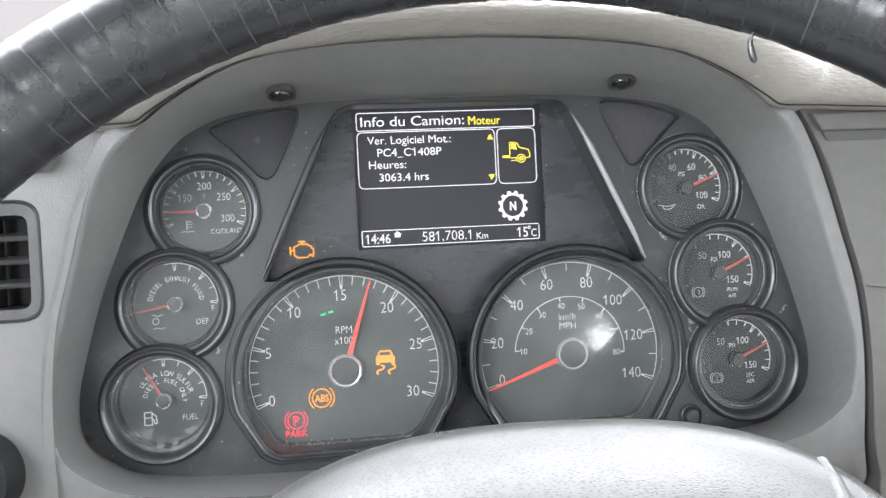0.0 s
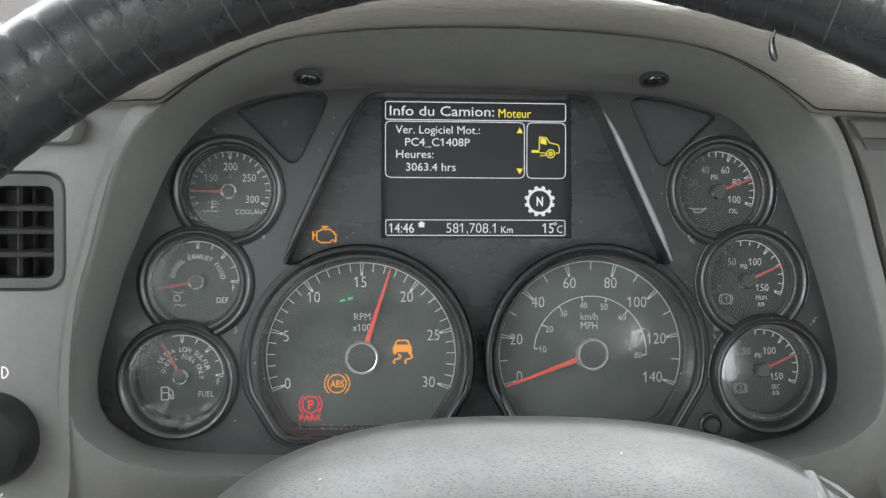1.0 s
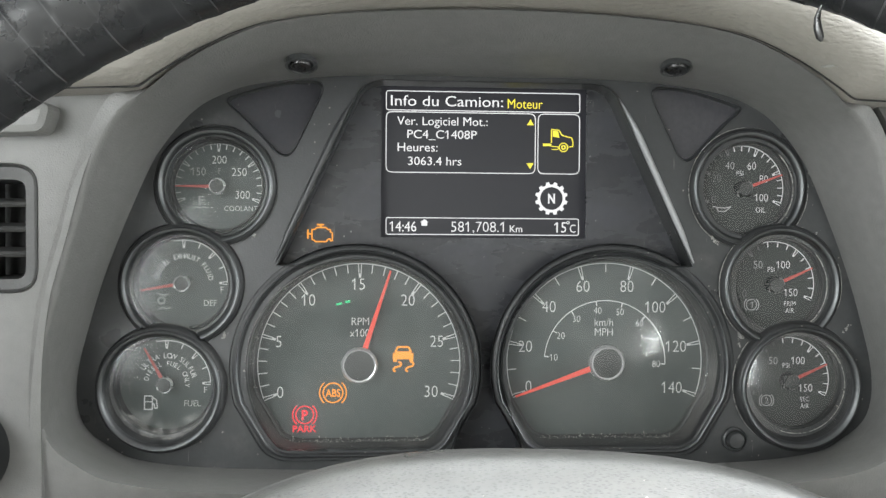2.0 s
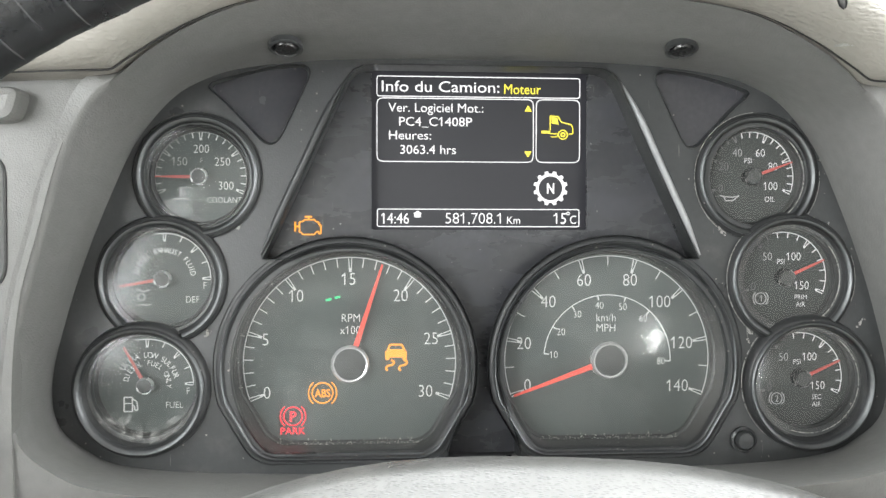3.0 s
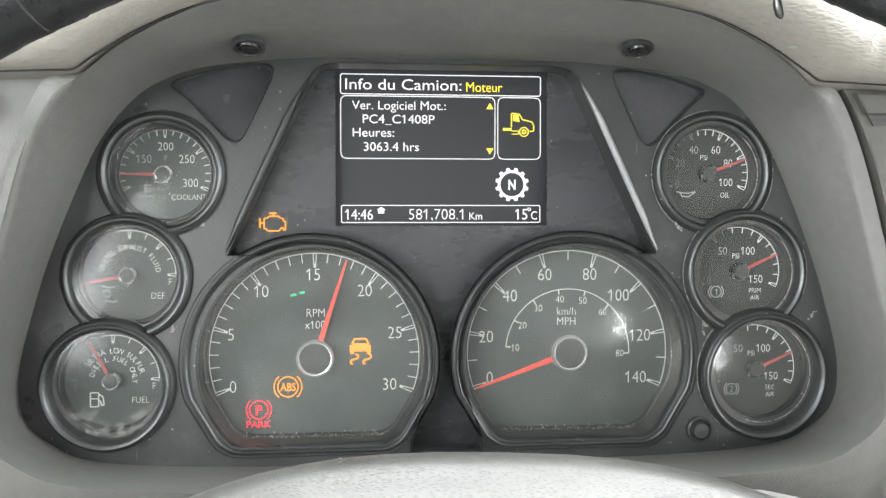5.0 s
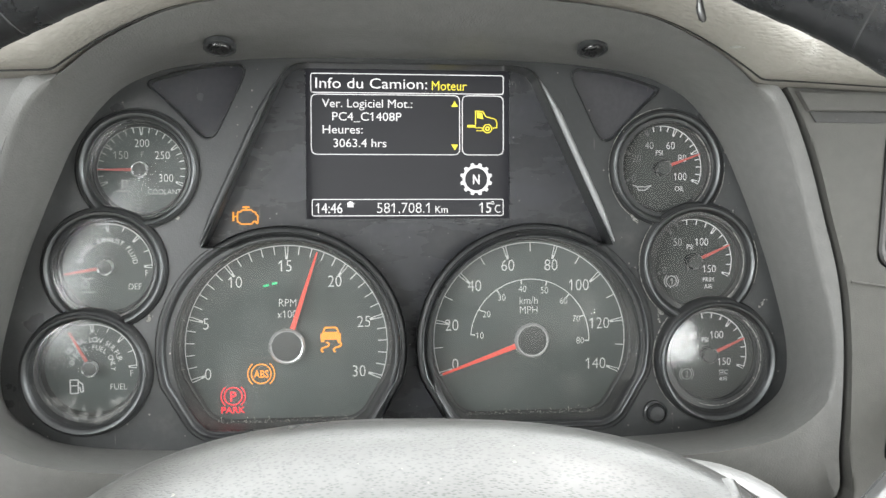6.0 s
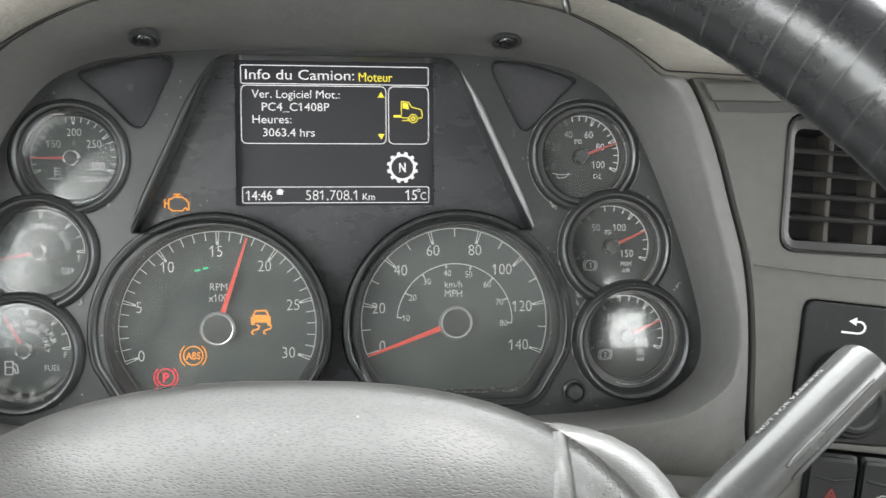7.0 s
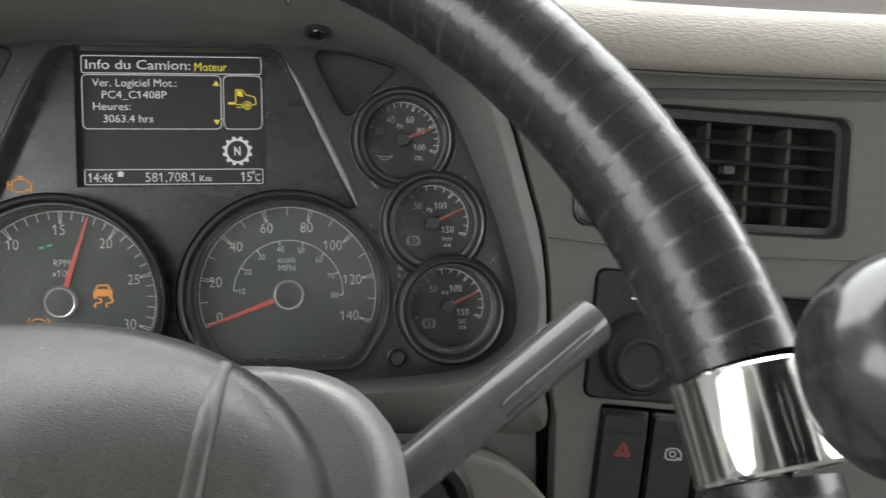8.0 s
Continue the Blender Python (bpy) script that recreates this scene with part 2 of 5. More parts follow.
M_NEEDLE_DIM = mat("needle_faded", (0.40, 0.09, 0.08), 0.5, var=0.1)
M_CAP = mat("needle_cap", (0.034, 0.038, 0.037), 0.4, var=0.2, scale=60)
M_LENS = clear("gauge_glass", 0.085, 0.030, 34)
# thicker film on the large glasses also paints in milky reflected glare
M_LENS_BIG = clear("large_gauge_glass", 0.085, 0.080, 26)
M_LENS_DUSTY = clear("gauge_glass_dusty", 0.13, 0.050, 46)
M_LENS_STAINED = clear("gauge_glass_stained", 0.13, 0.045, 46, stain=0.30)
M_RESIDUE = mat("dried_residue", (0.32, 0.317, 0.30), 0.8, var=0.3, scale=200)
M_SCREEN = glow("screen_black", (0.10, 0.10, 0.13), 0.05, (0.008, 0.008, 0.010))
M_LCD_WHITE = glow("lcd_white", (1, 1, 1), 0.50)
M_LCD_YELLOW = glow("lcd_yellow", (0.95, 0.82, 0.05), 0.6)
M_AMBER = glow("telltale_amber", (1.0, 0.36, 0.02), 0.6)
M_RED = glow("telltale_red", (1.0, 0.04, 0.06), 0.55)
M_GREEN = glow("telltale_green", (0.05, 0.75, 0.30), 0.6)
M_VENT = mat("vent_plastic", (0.042, 0.042, 0.041), 0.5, var=0.15, scale=30, grain=0.2, dust=0.10)
M_VENT_GREY = mat("vent_grey", (0.046, 0.046, 0.045), 0.5, var=0.15, scale=30, grain=0.2, dust=0.20)
M_VENT_DARK = mat("vent_black", (0.024, 0.024, 0.023), 0.42, var=0.15, scale=30, grain=0.2, dust=0.10)
M_VANE = mat("vane_dusty", (0.070, 0.062, 0.054), 0.6, var=0.25, scale=60)
M_DARK = mat("dark_cavity", (0.012, 0.012, 0.012), 0.7, var=0.2)
M_SWITCH = mat("switch_black", (0.012, 0.013, 0.0135), 0.42, spec=0.3, var=0.2, scale=40, dust=0.14, speck=0.88)
M_STALK = mat("lever_plastic", (0.062, 0.063, 0.063), 0.20, var=0.1, scale=40, dust=0.06)
# pale base colour stands in for the side window reflected along the bevel
M_STRIP_GLINT = mat("strip_glint", (0.30, 0.305, 0.31), 0.30, var=0.15, scale=50, dust=0.15)
M_MARK = mat("print_white", (0.75, 0.75, 0.74), 0.5, var=0.05)
M_SYMBOL = mat("print_dull", (0.36, 0.36, 0.355), 0.5, var=0.2, scale=90)
M_WORN = mat("print_worn", (0.27, 0.27, 0.265), 0.5, var=0.3, scale=90)
M_RED_MARK = mat("print_red", (0.20, 0.022, 0.018), 0.5, var=0.05)
M_PAD = grained_pad()
M_SHROUD = mat("column_plastic", (0.155, 0.155, 0.153), 0.32, var=0.08, scale=20, grain=0.2, grain_scale=1400)
M_BALL = mat("knob_black", (0.022, 0.023, 0.024), 0.20, spec=0.9, var=0.2, scale=40, dust=0.08)
M_SCREW = mat("screw_steel", (0.10, 0.10, 0.10), 0.3, metal=0.9, var=0.3, scale=200)
M_CAB = mat("cab_trim", (0.55, 0.54, 0.52), 0.7, var=0.08, scale=6)
M_CEILING = mat("headliner", (0.11, 0.108, 0.105), 0.8, var=0.05, scale=6)
# unseen floor, pale so that its bounce lifts the arch's underside
M_FLOOR = mat("cab_floor", (0.48, 0.47, 0.45), 0.8, var=0.2, scale=10)
M_GLASS = clear("window_glass", 0.02, 0.004, 4)
M_GROUND = mat("ground", (0.22, 0.21, 0.20), 0.9, var=0.2, scale=0.5)


def leather():
    """Black wrap: glossy, creased, with rubbed edges along each turn."""
    m = mat("wheel_wrap_leather", (0.018, 0.0188, 0.0202), 0.27, var=0.22, scale=45, spec=0.65, sheen=0.03)
    n, l = m.node_tree.nodes, m.node_tree.links
    b = n["Principled BSDF"]
    tc = n.new("ShaderNodeTexCoord")
    uv = n.new("ShaderNodeSeparateXYZ")
    l.new(tc.outputs["UV"], uv.inputs[0])
    turn = n.new("ShaderNodeMath")
    turn.operation = "FRACT"
    l.new(uv.outputs["X"], turn.inputs[0])
    wear = n.new("ShaderNodeMapRange")
    wear.inputs["From Min"].default_value, wear.inputs["From Max"].default_value = 0.055, 0.03
    l.new(turn.outputs[0], wear.inputs["Value"])
    no = n.new("ShaderNodeTexNoise")
    no.inputs["Scale"].default_value = 60
    l.new(tc.outputs["Object"], no.inputs["Vector"])
    cut = n.new("ShaderNodeMapRange")
    cut.inputs["From Min"].default_value, cut.inputs["From Max"].default_value, cut.inputs["To Max"].default_value = 0.36, 0.62, 0.30
    l.new(no.outputs["Fac"], cut.inputs["Value"])
    mul = n.new("ShaderNodeMath")
    mul.operation = "MULTIPLY"
    l.new(wear.outputs[0], mul.inputs[0])
    l.new(cut.outputs[0], mul.inputs[1])
    mix = n.new("ShaderNodeMix")
    mix.data_type = "RGBA"
    mix.inputs["B"].default_value = (0.20, 0.20, 0.205, 1)
    old = b.inputs["Base Color"].links[0].from_socket
    l.new(mul.outputs[0], mix.inputs["Factor"])
    l.new(old, mix.inputs["A"])
    l.new(mix.outputs["Result"], b.inputs["Base Color"])
    crease = n.new("ShaderNodeTexNoise")
    crease.inputs["Scale"].default_value, crease.inputs["Detail"].default_value = 85, 3
    l.new(tc.outputs["Object"], crease.inputs["Vector"])
    bump = n.new("ShaderNodeBump")
    bump.inputs["Strength"].default_value, bump.inputs["Distance"].default_value = 0.30, 0.0014
    l.new(crease.outputs["Fac"], bump.inputs["Height"])
    l.new(bump.outputs[0], b.inputs["Normal"])
    return m


M_WRAP = leather()


# ---------- mesh helpers ----------
def part(name, bm, material, parent=None, label="", smooth=False):
    """Links a bmesh as one mesh object, under a thing or a part."""
    me = bpy.data.meshes.new(name)
    bmesh.ops.recalc_face_normals(bm, faces=bm.faces[:])
    bm.to_mesh(me)
    bm.free()
    me.materials.append(material)
    if smooth:
        me.shade_smooth()
        me.set_sharp_from_angle(angle=radians(smooth if smooth is not True else 40))
    ob = new(name, me)
    ob.parent = parent
    return tagged(ob, label) if label else ob


def thing(name, m, label, category, group="", kind=""):
    """An Empty at a thing's base."""
    ob = new(name)
    ob.empty_display_size = 0.02
    ob.matrix_world = m
    return tagged(ob, label, category, group, kind)


def at(x, y, z, rx=0, ry=0, rz=0):
    """A pose in the dashboard's own frame: x right, y ahead, z up along the cluster."""
    return DASH @ pose(x, y, z, rx, ry, rz)


def loft(rings, closed=True, cap_first=False, cap_last=False):
    bm = bmesh.new()
    rows = [[bm.verts.new(p) for p in ring] for ring in rings]
    n = len(rows[0])
    for a, b in zip(rows, rows[1:]):
        for i in range(n if closed else n - 1):
            j = (i + 1) % n
            bm.faces.new((a[i], a[j], b[j], b[i]))
    if cap_first:
        bm.faces.new(rows[0])
    if cap_last:
        bm.faces.new(rows[-1][::-1])
    return bm


def circle(r, n=48, y=0.0, cx=0.0, cz=0.0):
    return [(cx + r * math.cos(2 * math.pi * i / n), y, cz + r * math.sin(2 * math.pi * i / n)) for i in range(n)]


def lathe(profile, n=48, cap=True):
    """Turns (radius, y) pairs about the y axis."""
    return loft([circle(max(r, 1e-5), n, y) for r, y in profile], True, cap, cap)


def plate(points, y0, y1, holes=(), bevel=0.0):
    """A slab with an outline in x, z and holes through it."""
    bm = bmesh.new()
    edges = []
    for loop in (points, *holes):
        vs = [bm.verts.new((x, y1, z)) for x, z in loop]
        edges += [bm.edges.new((vs[i], vs[(i + 1) % len(vs)])) for i in range(len(vs))]
    bmesh.ops.triangle_fill(bm, edges=edges, use_beauty=True, use_dissolve=False)
    geo = bmesh.ops.extrude_face_region(bm, geom=bm.faces[:])
    for v in geo["geom"]:
        if isinstance(v, bmesh.types.BMVert):
            v.co.y = y0
    if bevel:
        front = [e for e in bm.edges if abs(e.verts[0].co.y - y0) < 1e-6 and abs(e.verts[1].co.y - y0) < 1e-6
                 and len(e.link_faces) == 2 and e.calc_face_angle(0) > 0.7]
        bmesh.ops.bevel(bm, geom=front, offset=bevel, segments=2, profile=0.6, affect="EDGES")
    return bm


def rounded(points, r, n=5):
    """Rounds the corners of an outline."""
    out = []
    k = len(points)
    for i in range(k):
        p, q, s = Vector(points[i - 1]), Vector(points[i]), Vector(points[(i + 1) % k])
        a, b = (p - q), (s - q)
        d = min(r, a.length * 0.45, b.length * 0.45)
        a, b = q + a.normalized() * d, q + b.normalized() * d
        for j in range(n + 1):
            t = j / n
            c = a * (1 - t) ** 2 + q * 2 * t * (1 - t) + b * t ** 2
            out.append((c.x, c.y))
    return out


def rect(x0, z0, x1, z1, r=0.0, n=4):
    pts = [(x0, z0), (x1, z0), (x1, z1), (x0, z1)]
    return rounded(pts, r, n) if r else pts


def scaled(points, k, c=(0, 0)):
    return [(c[0] + (x - c[0]) * k, c[1] + (z - c[1]) * k) for x, z in points]


def smooth_loop(pts, per=6):
    """A closed Catmull-Rom curve through points of any size."""
    out, n = [], len(pts)
    vs = [Vector(p) for p in pts]
    for i in range(n):
        a, b, c, d = vs[i - 1], vs[i], vs[(i + 1) % n], vs[(i + 2) % n]
        for j in range(per):
            t = j / per
            out.append(tuple(0.5 * (2 * b + (c - a) * t + (2 * a - 5 * b + 4 * c - d) * t * t + (3 * b - a - 3 * c + d) * t ** 3)))
    return out


def tube(path, radii, n=16, cap=True):
    """A round tube along points with one radius each."""
    rings = []
    vs = [Vector(p) for p in path]
    side = None
    for i, p in enumerate(vs):
        d = (vs[min(i + 1, len(vs) - 1)] - vs[max(i - 1, 0)]).normalized()
        if side is None:
            side = d.orthogonal().normalized()
        side = (side - d * side.dot(d)).normalized()
        up = d.cross(side)
        r = radii[i] if isinstance(radii, (list, tuple)) else radii
        rings.append([tuple(p + r * (math.cos(2 * math.pi * k / n) * side + math.sin(2 * math.pi * k / n) * up)) for k in range(n)])
    return loft(rings, True, cap, cap)


def bars(strips, y, thick=0.0002):
    """Thin printed strokes: each a list of (x, z) corners, slightly proud."""
    bm = bmesh.new()
    for pts in strips:
        a = [bm.verts.new((x, y, z)) for x, z in pts]
        b = [bm.verts.new((x, y + thick, z)) for x, z in pts]
        bm.faces.new(a)
        for i in range(len(a)):
            j = (i + 1) % len(a)
            bm.faces.new((a[i], b[i], b[j], a[j]))
    return bm


def stroke(p, q, w0, w1=None):
    w1 = w0 if w1 is None else w1
    a, b = Vector(p), Vector(q)
    d = (b - a).normalized()
    s = Vector((-d.y, d.x))
    return [tuple(a + s * w0 / 2), tuple(a - s * w0 / 2), tuple(b - s * w1 / 2), tuple(b + s * w1 / 2)]


def arc(cx, cz, r, a0, a1, w, n=24):
    """Strokes of a printed arc, in degrees."""
    out = []
    for i in range(n):
        t0, t1 = (radians(a0 + (a1 - a0) * k / n) for k in (i, i + 1))
        out.append([(cx + k * math.cos(t), cz + k * math.sin(t)) for k, t in ((r - w / 2, t0), (r + w / 2, t0), (r + w / 2, t1), (r - w / 2, t1))])
    return out


def poly_line(pts, w, closed=False):
    pairs = list(zip(pts, pts[1:])) + ([(pts[-1], pts[0])] if closed else [])
    return [stroke(a, b, w) for a, b in pairs]


def flag_ones(bm):
    """Gives each bare upright stem, the built-in font's figure one, its slanting flag."""
    seen = set()
    for v in list(bm.verts):
        if v in seen:
            continue
        isle, stack = [], [v]
        while stack:
            w = stack.pop()
            if w not in seen:
                seen.add(w)
                isle.append(w)
                stack += [e.other_vert(w) for e in w.link_edges]
        x0, x1 = min(w.co.x for w in isle), max(w.co.x for w in isle)
        z0, z1 = min(w.co.y for w in isle), max(w.co.y for w in isle)
        if z1 - z0 > 0.5 and x1 - x0 < 0.3 * (z1 - z0):
            t = 0.085
            bm.faces.new([bm.verts.new((x, y, 0)) for x, y in ((x0 + 0.02, z1), (x0 - 0.16, z1 - 0.15), (x0 - 0.16, z1 - 0.15 - t), (x0 + 0.02, z1 - t * 1.1))])


def text_mesh(words, cap, width=None, align="CENTER", bold=0.0):
    """Words in the built-in font as a bmesh in x, z: cap is the height of a capital."""
    cu = bpy.data.curves.new("words", "FONT")
    cu.body, cu.size, cu.offset, cu.resolution_u = words, 1.0, bold, 3
    ob = bpy.data.objects.new("words", cu)
    scene.collection.objects.link(ob)
    me = bpy.data.meshes.new_from_object(ob.evaluated_get(bpy.context.evaluated_depsgraph_get()))
    bpy.data.objects.remove(ob)
    bpy.data.curves.remove(cu)
    bm = bmesh.new()
    bm.from_mesh(me)
    bpy.data.meshes.remove(me)
    if "1" in words and not set(words) & set("lI|"):
        flag_ones(bm)
    xs = [v.co.x for v in bm.verts]
    lo, hi = min(xs), max(xs)
    sz = cap / 0.70
    sx = width / (hi - lo) if width else sz * 0.88
    ox = {"LEFT": lo, "CENTER": (lo + hi) / 2, "RIGHT": hi}[align]
    for v in bm.verts:
        v.co = ((v.co.x - ox) * sx, 0, v.co.y * sz)
    return bm


def words(name, text, x, z, cap, material, parent, y=-0.0006, width=None, align="CENTER", bold=0.0, turn=0.0):
    """Lettering with the middle of its capitals at z (its baseline, when align is LEFT)."""
    bm = text_mesh(text, cap, width, align, bold)
    bmesh.ops.translate(bm, verts=bm.verts, vec=(0, 0, 0 if align == "LEFT" else -cap / 2))
    m = Matrix.Translation((x, y, z)) @ Matrix.Rotation(-turn, 4, "Y")
    bmesh.ops.transform(bm, verts=bm.verts, matrix=m)
    return part(name, bm, material, parent)


def curved_words(text, r, mid, step, cap, material, parent, y=-0.0006):
    """Letters set round a circle, as one printed line; angles in degrees, clockwise."""
    bm = bmesh.new()
    a = mid + step * (len(text) - 1) / 2
    for ch in text:
        if ch != " ":
            one = text_mesh(ch, cap)
            bmesh.ops.transform(one, verts=one.verts, matrix=Matrix.Translation((r * math.cos(radians(a)), y, r * math.sin(radians(a))))
                                @ Matrix.Rotation(-radians(a - 90), 4, "Y"))
            me = bpy.data.meshes.new("letter")
            one.to_mesh(me)
            one.free()
            bm.from_mesh(me)
            bpy.data.meshes.remove(me)
        a -= step
    return part("curved_lettering", bm, material, parent)


# ---------- dashboard ----------
MM = 0.001
FACE_Y = -0.0225
HALF_A = [(0, 76), (45, 76), (79, 74.5), (108, 71), (125, 66), (140, 57), (155, 39), (165, 19), (177.5, -12), (186.5, -40),
          (193, -68), (191, -88), (179, -100), (160, -108), (110, -112), (0, -113)]
HALF_B = [(0, 94), (56, 92), (95, 87), (117, 79), (135, 69), (148, 59.6), (162, 51), (173, 33), (182, 2), (190.5, -30),
          (197, -60), (195, -85), (182, -99), (160, -108), (110, -112.5), (0, -114)]
HALF_C = [(0, 95), (57, 93), (96, 88), (118, 80), (136.5, 69.2), (150, 60.4), (166, 57.5), (180, 31), (190, -4), (197, -32),
          (200, -66), (199.5, -110), (199, -138), (160, -139), (110, -139), (0, -139)]
Y_B = [-82, -82, -82, -81.5, -80.5, -77, -69, -65, -64, -64, -64, -64, -64, -64, -64, -64]
Y_C = [-80, -80, -80, -79, -77, -74, -69, -66, -66, -66, -66, -64, -58, -50, -46, -46]


def mirrored(half, depth):
    """A closed loop from its right half, top middle to bottom middle."""
    right = [(x * MM, y * MM, z * MM) for (x, z), y in zip(half, depth)]
    left = [(-x, y, z) for x, y, z in right[-2:0:-1]]
    return smooth_loop(right + left, 6)


def mix_ring(a, b, k, ky=None):
    ky = k if ky is None else ky
    return [(p[0] + (q[0] - p[0]) * k, p[1] + (q[1] - p[1]) * ky, p[2] + (q[2] - p[2]) * k) for p, q in zip(a, b)]


RING_A = [(x * 1.006, y, z * 1.006) for x, y, z in mirrored(HALF_A, [-27] * 16)]
RING_B = mirrored(HALF_B, Y_B)
RING_C = mirrored(HALF_C, Y_C)
dashboard = thing("dashboard", at(0, 0, 0), "grey plastic truck dashboard with beige grained top pad", "dashboard", kind="structure")
part("cluster_surround", loft([
    [(x, -0.018, z) for x, y, z in RING_A], RING_A, mix_ring(RING_A, RING_B, 0.06, 0.08), mix_ring(RING_A, RING_B, 0.20, 0.42), mix_ring(RING_A, RING_B, 0.46, 0.70),
    mix_ring(RING_A, RING_B, 0.88, 0.92), RING_B, mix_ring(RING_B, RING_C, 0.2, 0.15), mix_ring(RING_B, RING_C, 0.5, 0.6), RING_C,
    [(x, y + 0.003, z) for x, y, z in mix_ring(RING_B, RING_C, 1.006)],
    [(x, 0.0, z) for x, y, z in mix_ring(RING_B, RING_C, 1.006)]]), M_SURROUND, dashboard,
    "dark grey moulded surround with rounded rim", smooth=85)

# the beige pad over the top: its seam runs along the surround, and its lip stands out over the arch
SEAM = [(0, 95.8), (30, 95.2), (57, 93.6), (80, 91.0), (97, 88.0), (110, 83.8), (121, 78.8), (131, 73.4), (140, 67.6), (145.5, 63.9), (149.5, 61.0), (152.5, 59.9), (160, 59.6),
        (170, 59.3), (185, 58.6), (210, 57.4), (250, 55.6), (320, 53), (420, 51), (560, 50), (760, 50), (1000, 50), (1300, 50)]
rows = []
full = [Vector((-x, z)) for x, z in SEAM[19:0:-1]] + [Vector(p) for p in SEAM]
fine = []
for i in range(len(full) - 1):
    a, b, c, d = full[max(i - 1, 0)], full[i], full[i + 1], full[min(i + 2, len(full) - 1)]
    for k in range(3):
        t = k / 3
        fine.append(0.5 * (2 * b + (c - a) * t + (2 * a - 5 * b + 4 * c - d) * t * t + (3 * b - a - 3 * c + d) * t ** 3))
for p in fine:
    flat = min(max((abs(p.x) - 153) / 20, 0), 1)
    flat = flat * flat * (3 - 2 * flat)
    side = 0.75 * min(max((abs(p.x) - 20) / 110, 0), 1) * (1 - flat)
    up = Vector((math.copysign(side, p.x), 1)).normalized()
    tall = min(max((abs(p.x) - 70) / 50, 0), 1)
    tall = tall * tall * (3 - 2 * tall)
    crown = ((-1.2, -60), (0, -80.5), (2.0, -86), (4.5, -91.5), (6.8, -95), (9.5, -96), (13, -93.5), (19, -85))
    shoulder = ((-1.2, -60), (0, -80.5), (2.0, -86), (5, -91), (10, -94.5), (18, -94.5), (26, -91), (33, -84))
    arch = [(o0 + (o1 - o0) * tall, y0 + (y1 - y0) * tall) for (o0, y0), (o1, y1) in zip(crown, shoulder)]
    low = ((-1.2, -60), (0, -82.5), (1.0, -87), (4, -90.5), (10, -92), (18, -91), (27, -87), (35, -79))
    ring = []
    for (o0, y0), (o1, y1) in zip(arch, low):
        ring.append((p + up * (o0 + (o1 - o0) * flat), y0 + (y1 - y0) * flat))
    last = ring[-1][0]
    for h, y in ((7 - 3 * max(flat, tall), -66), (13 - 7 * max(flat, tall), -40), (19 - 10 * max(flat, tall), 0)):
        ring.append((last + Vector((0, h)), y))
    ring += [(Vector((p.x, (p.y * 0.8 + 66) * (1 - flat) + 104 * flat)), 80), (Vector((p.x, 160 - 44 * flat)), 220), (Vector((p.x, 185 - 50 * flat)), 420)]
    rows.append([(q.x * MM, y * MM, q.y * MM) for q, y in ring])
part("top_pad", loft(rows, False), M_BEIGE, dashboard, "beige leather-grained top pad", smooth=70)
for s in (1, -1):
    line = [p for p in fine if 92 < s * p.x < 560]
    part("seam", tube([(p.x * MM, -0.0815, (p.y - 0.3) * MM) for p in line], [0.00042 * min((abs(p.x) - 90) / 45, 1) for p in line], 6), M_DARK, dashboard, "dark gap below the pad")

def turned_rect(x0, z0, x1, z1, r, tilt):
    """A rounded rectangle turned about its middle, its right end down."""
    cx, cz, c, s = (x0 + x1) / 2, (z0 + z1) / 2, math.cos(radians(tilt)), math.sin(radians(tilt))
    return [(cx + (x - cx) * c + (z - cz) * s, cz - (x - cx) * s + (z - cz) * c) for x, z in rect(x0, z0, x1, z1, r)]


# a pale scuff on the pad's lip
SCUFF = Matrix.Translation((0.1356, -0.0871, 0.0725)) @ Vector((-0.48, -0.46, -0.75)).to_track_quat("-Y", "X").to_matrix().to_4x4()
bm = bars([[(-0.0006, -0.0030), (0.0004, -0.0027), (0.0009, -0.0004), (0.0007, 0.0021), (0.0, 0.0030), (-0.0005, 0.0008)], [(-0.0012, -0.0040), (-0.0007, -0.0044), (-0.0006, -0.0035)]], 0.0)
bmesh.ops.transform(bm, verts=bm.verts, matrix=SCUFF)
part("scuff", bm, M_RESIDUE, dashboard, "pale scuff on the pad's lip")

# face panels at both sides
VENT_L = (-0.299, -0.0255, -0.1965, 0.029)
VENT_R = (0.2165, -0.0305, 0.3755, 0.0370)
VENT_TILT = 3.9
edge_r = [(x, z) for x, y, z in RING_C]
side_r = [(p[0] + 0.0028, p[1]) for p in edge_r if p[0] > 0.150 and -0.137 < p[1] < 0.0535]
side_r = sorted(side_r, key=lambda p: p[1])
side_l = [(-p[0] + 0.0075, p[1]) for p in side_r]
R_OUT = [(0.1985, -0.30)] + side_r + [(0.169, 0.0590), (1.25, 0.0560), (1.25, -0.30)]
L_OUT = [(-0.1940, -0.30)] + side_l + [(-0.165, 0.0590), (-0.56, 0.0560), (-0.56, -0.30)]
R_Y = -0.0685
POCKET = (0.2925, -0.1180, 0.3800, -0.0680)
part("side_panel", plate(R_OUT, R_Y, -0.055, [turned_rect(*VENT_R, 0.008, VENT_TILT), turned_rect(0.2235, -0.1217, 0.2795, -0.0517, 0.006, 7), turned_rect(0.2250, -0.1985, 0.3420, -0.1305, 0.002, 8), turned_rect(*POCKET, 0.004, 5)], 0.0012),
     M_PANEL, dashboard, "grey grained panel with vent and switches")
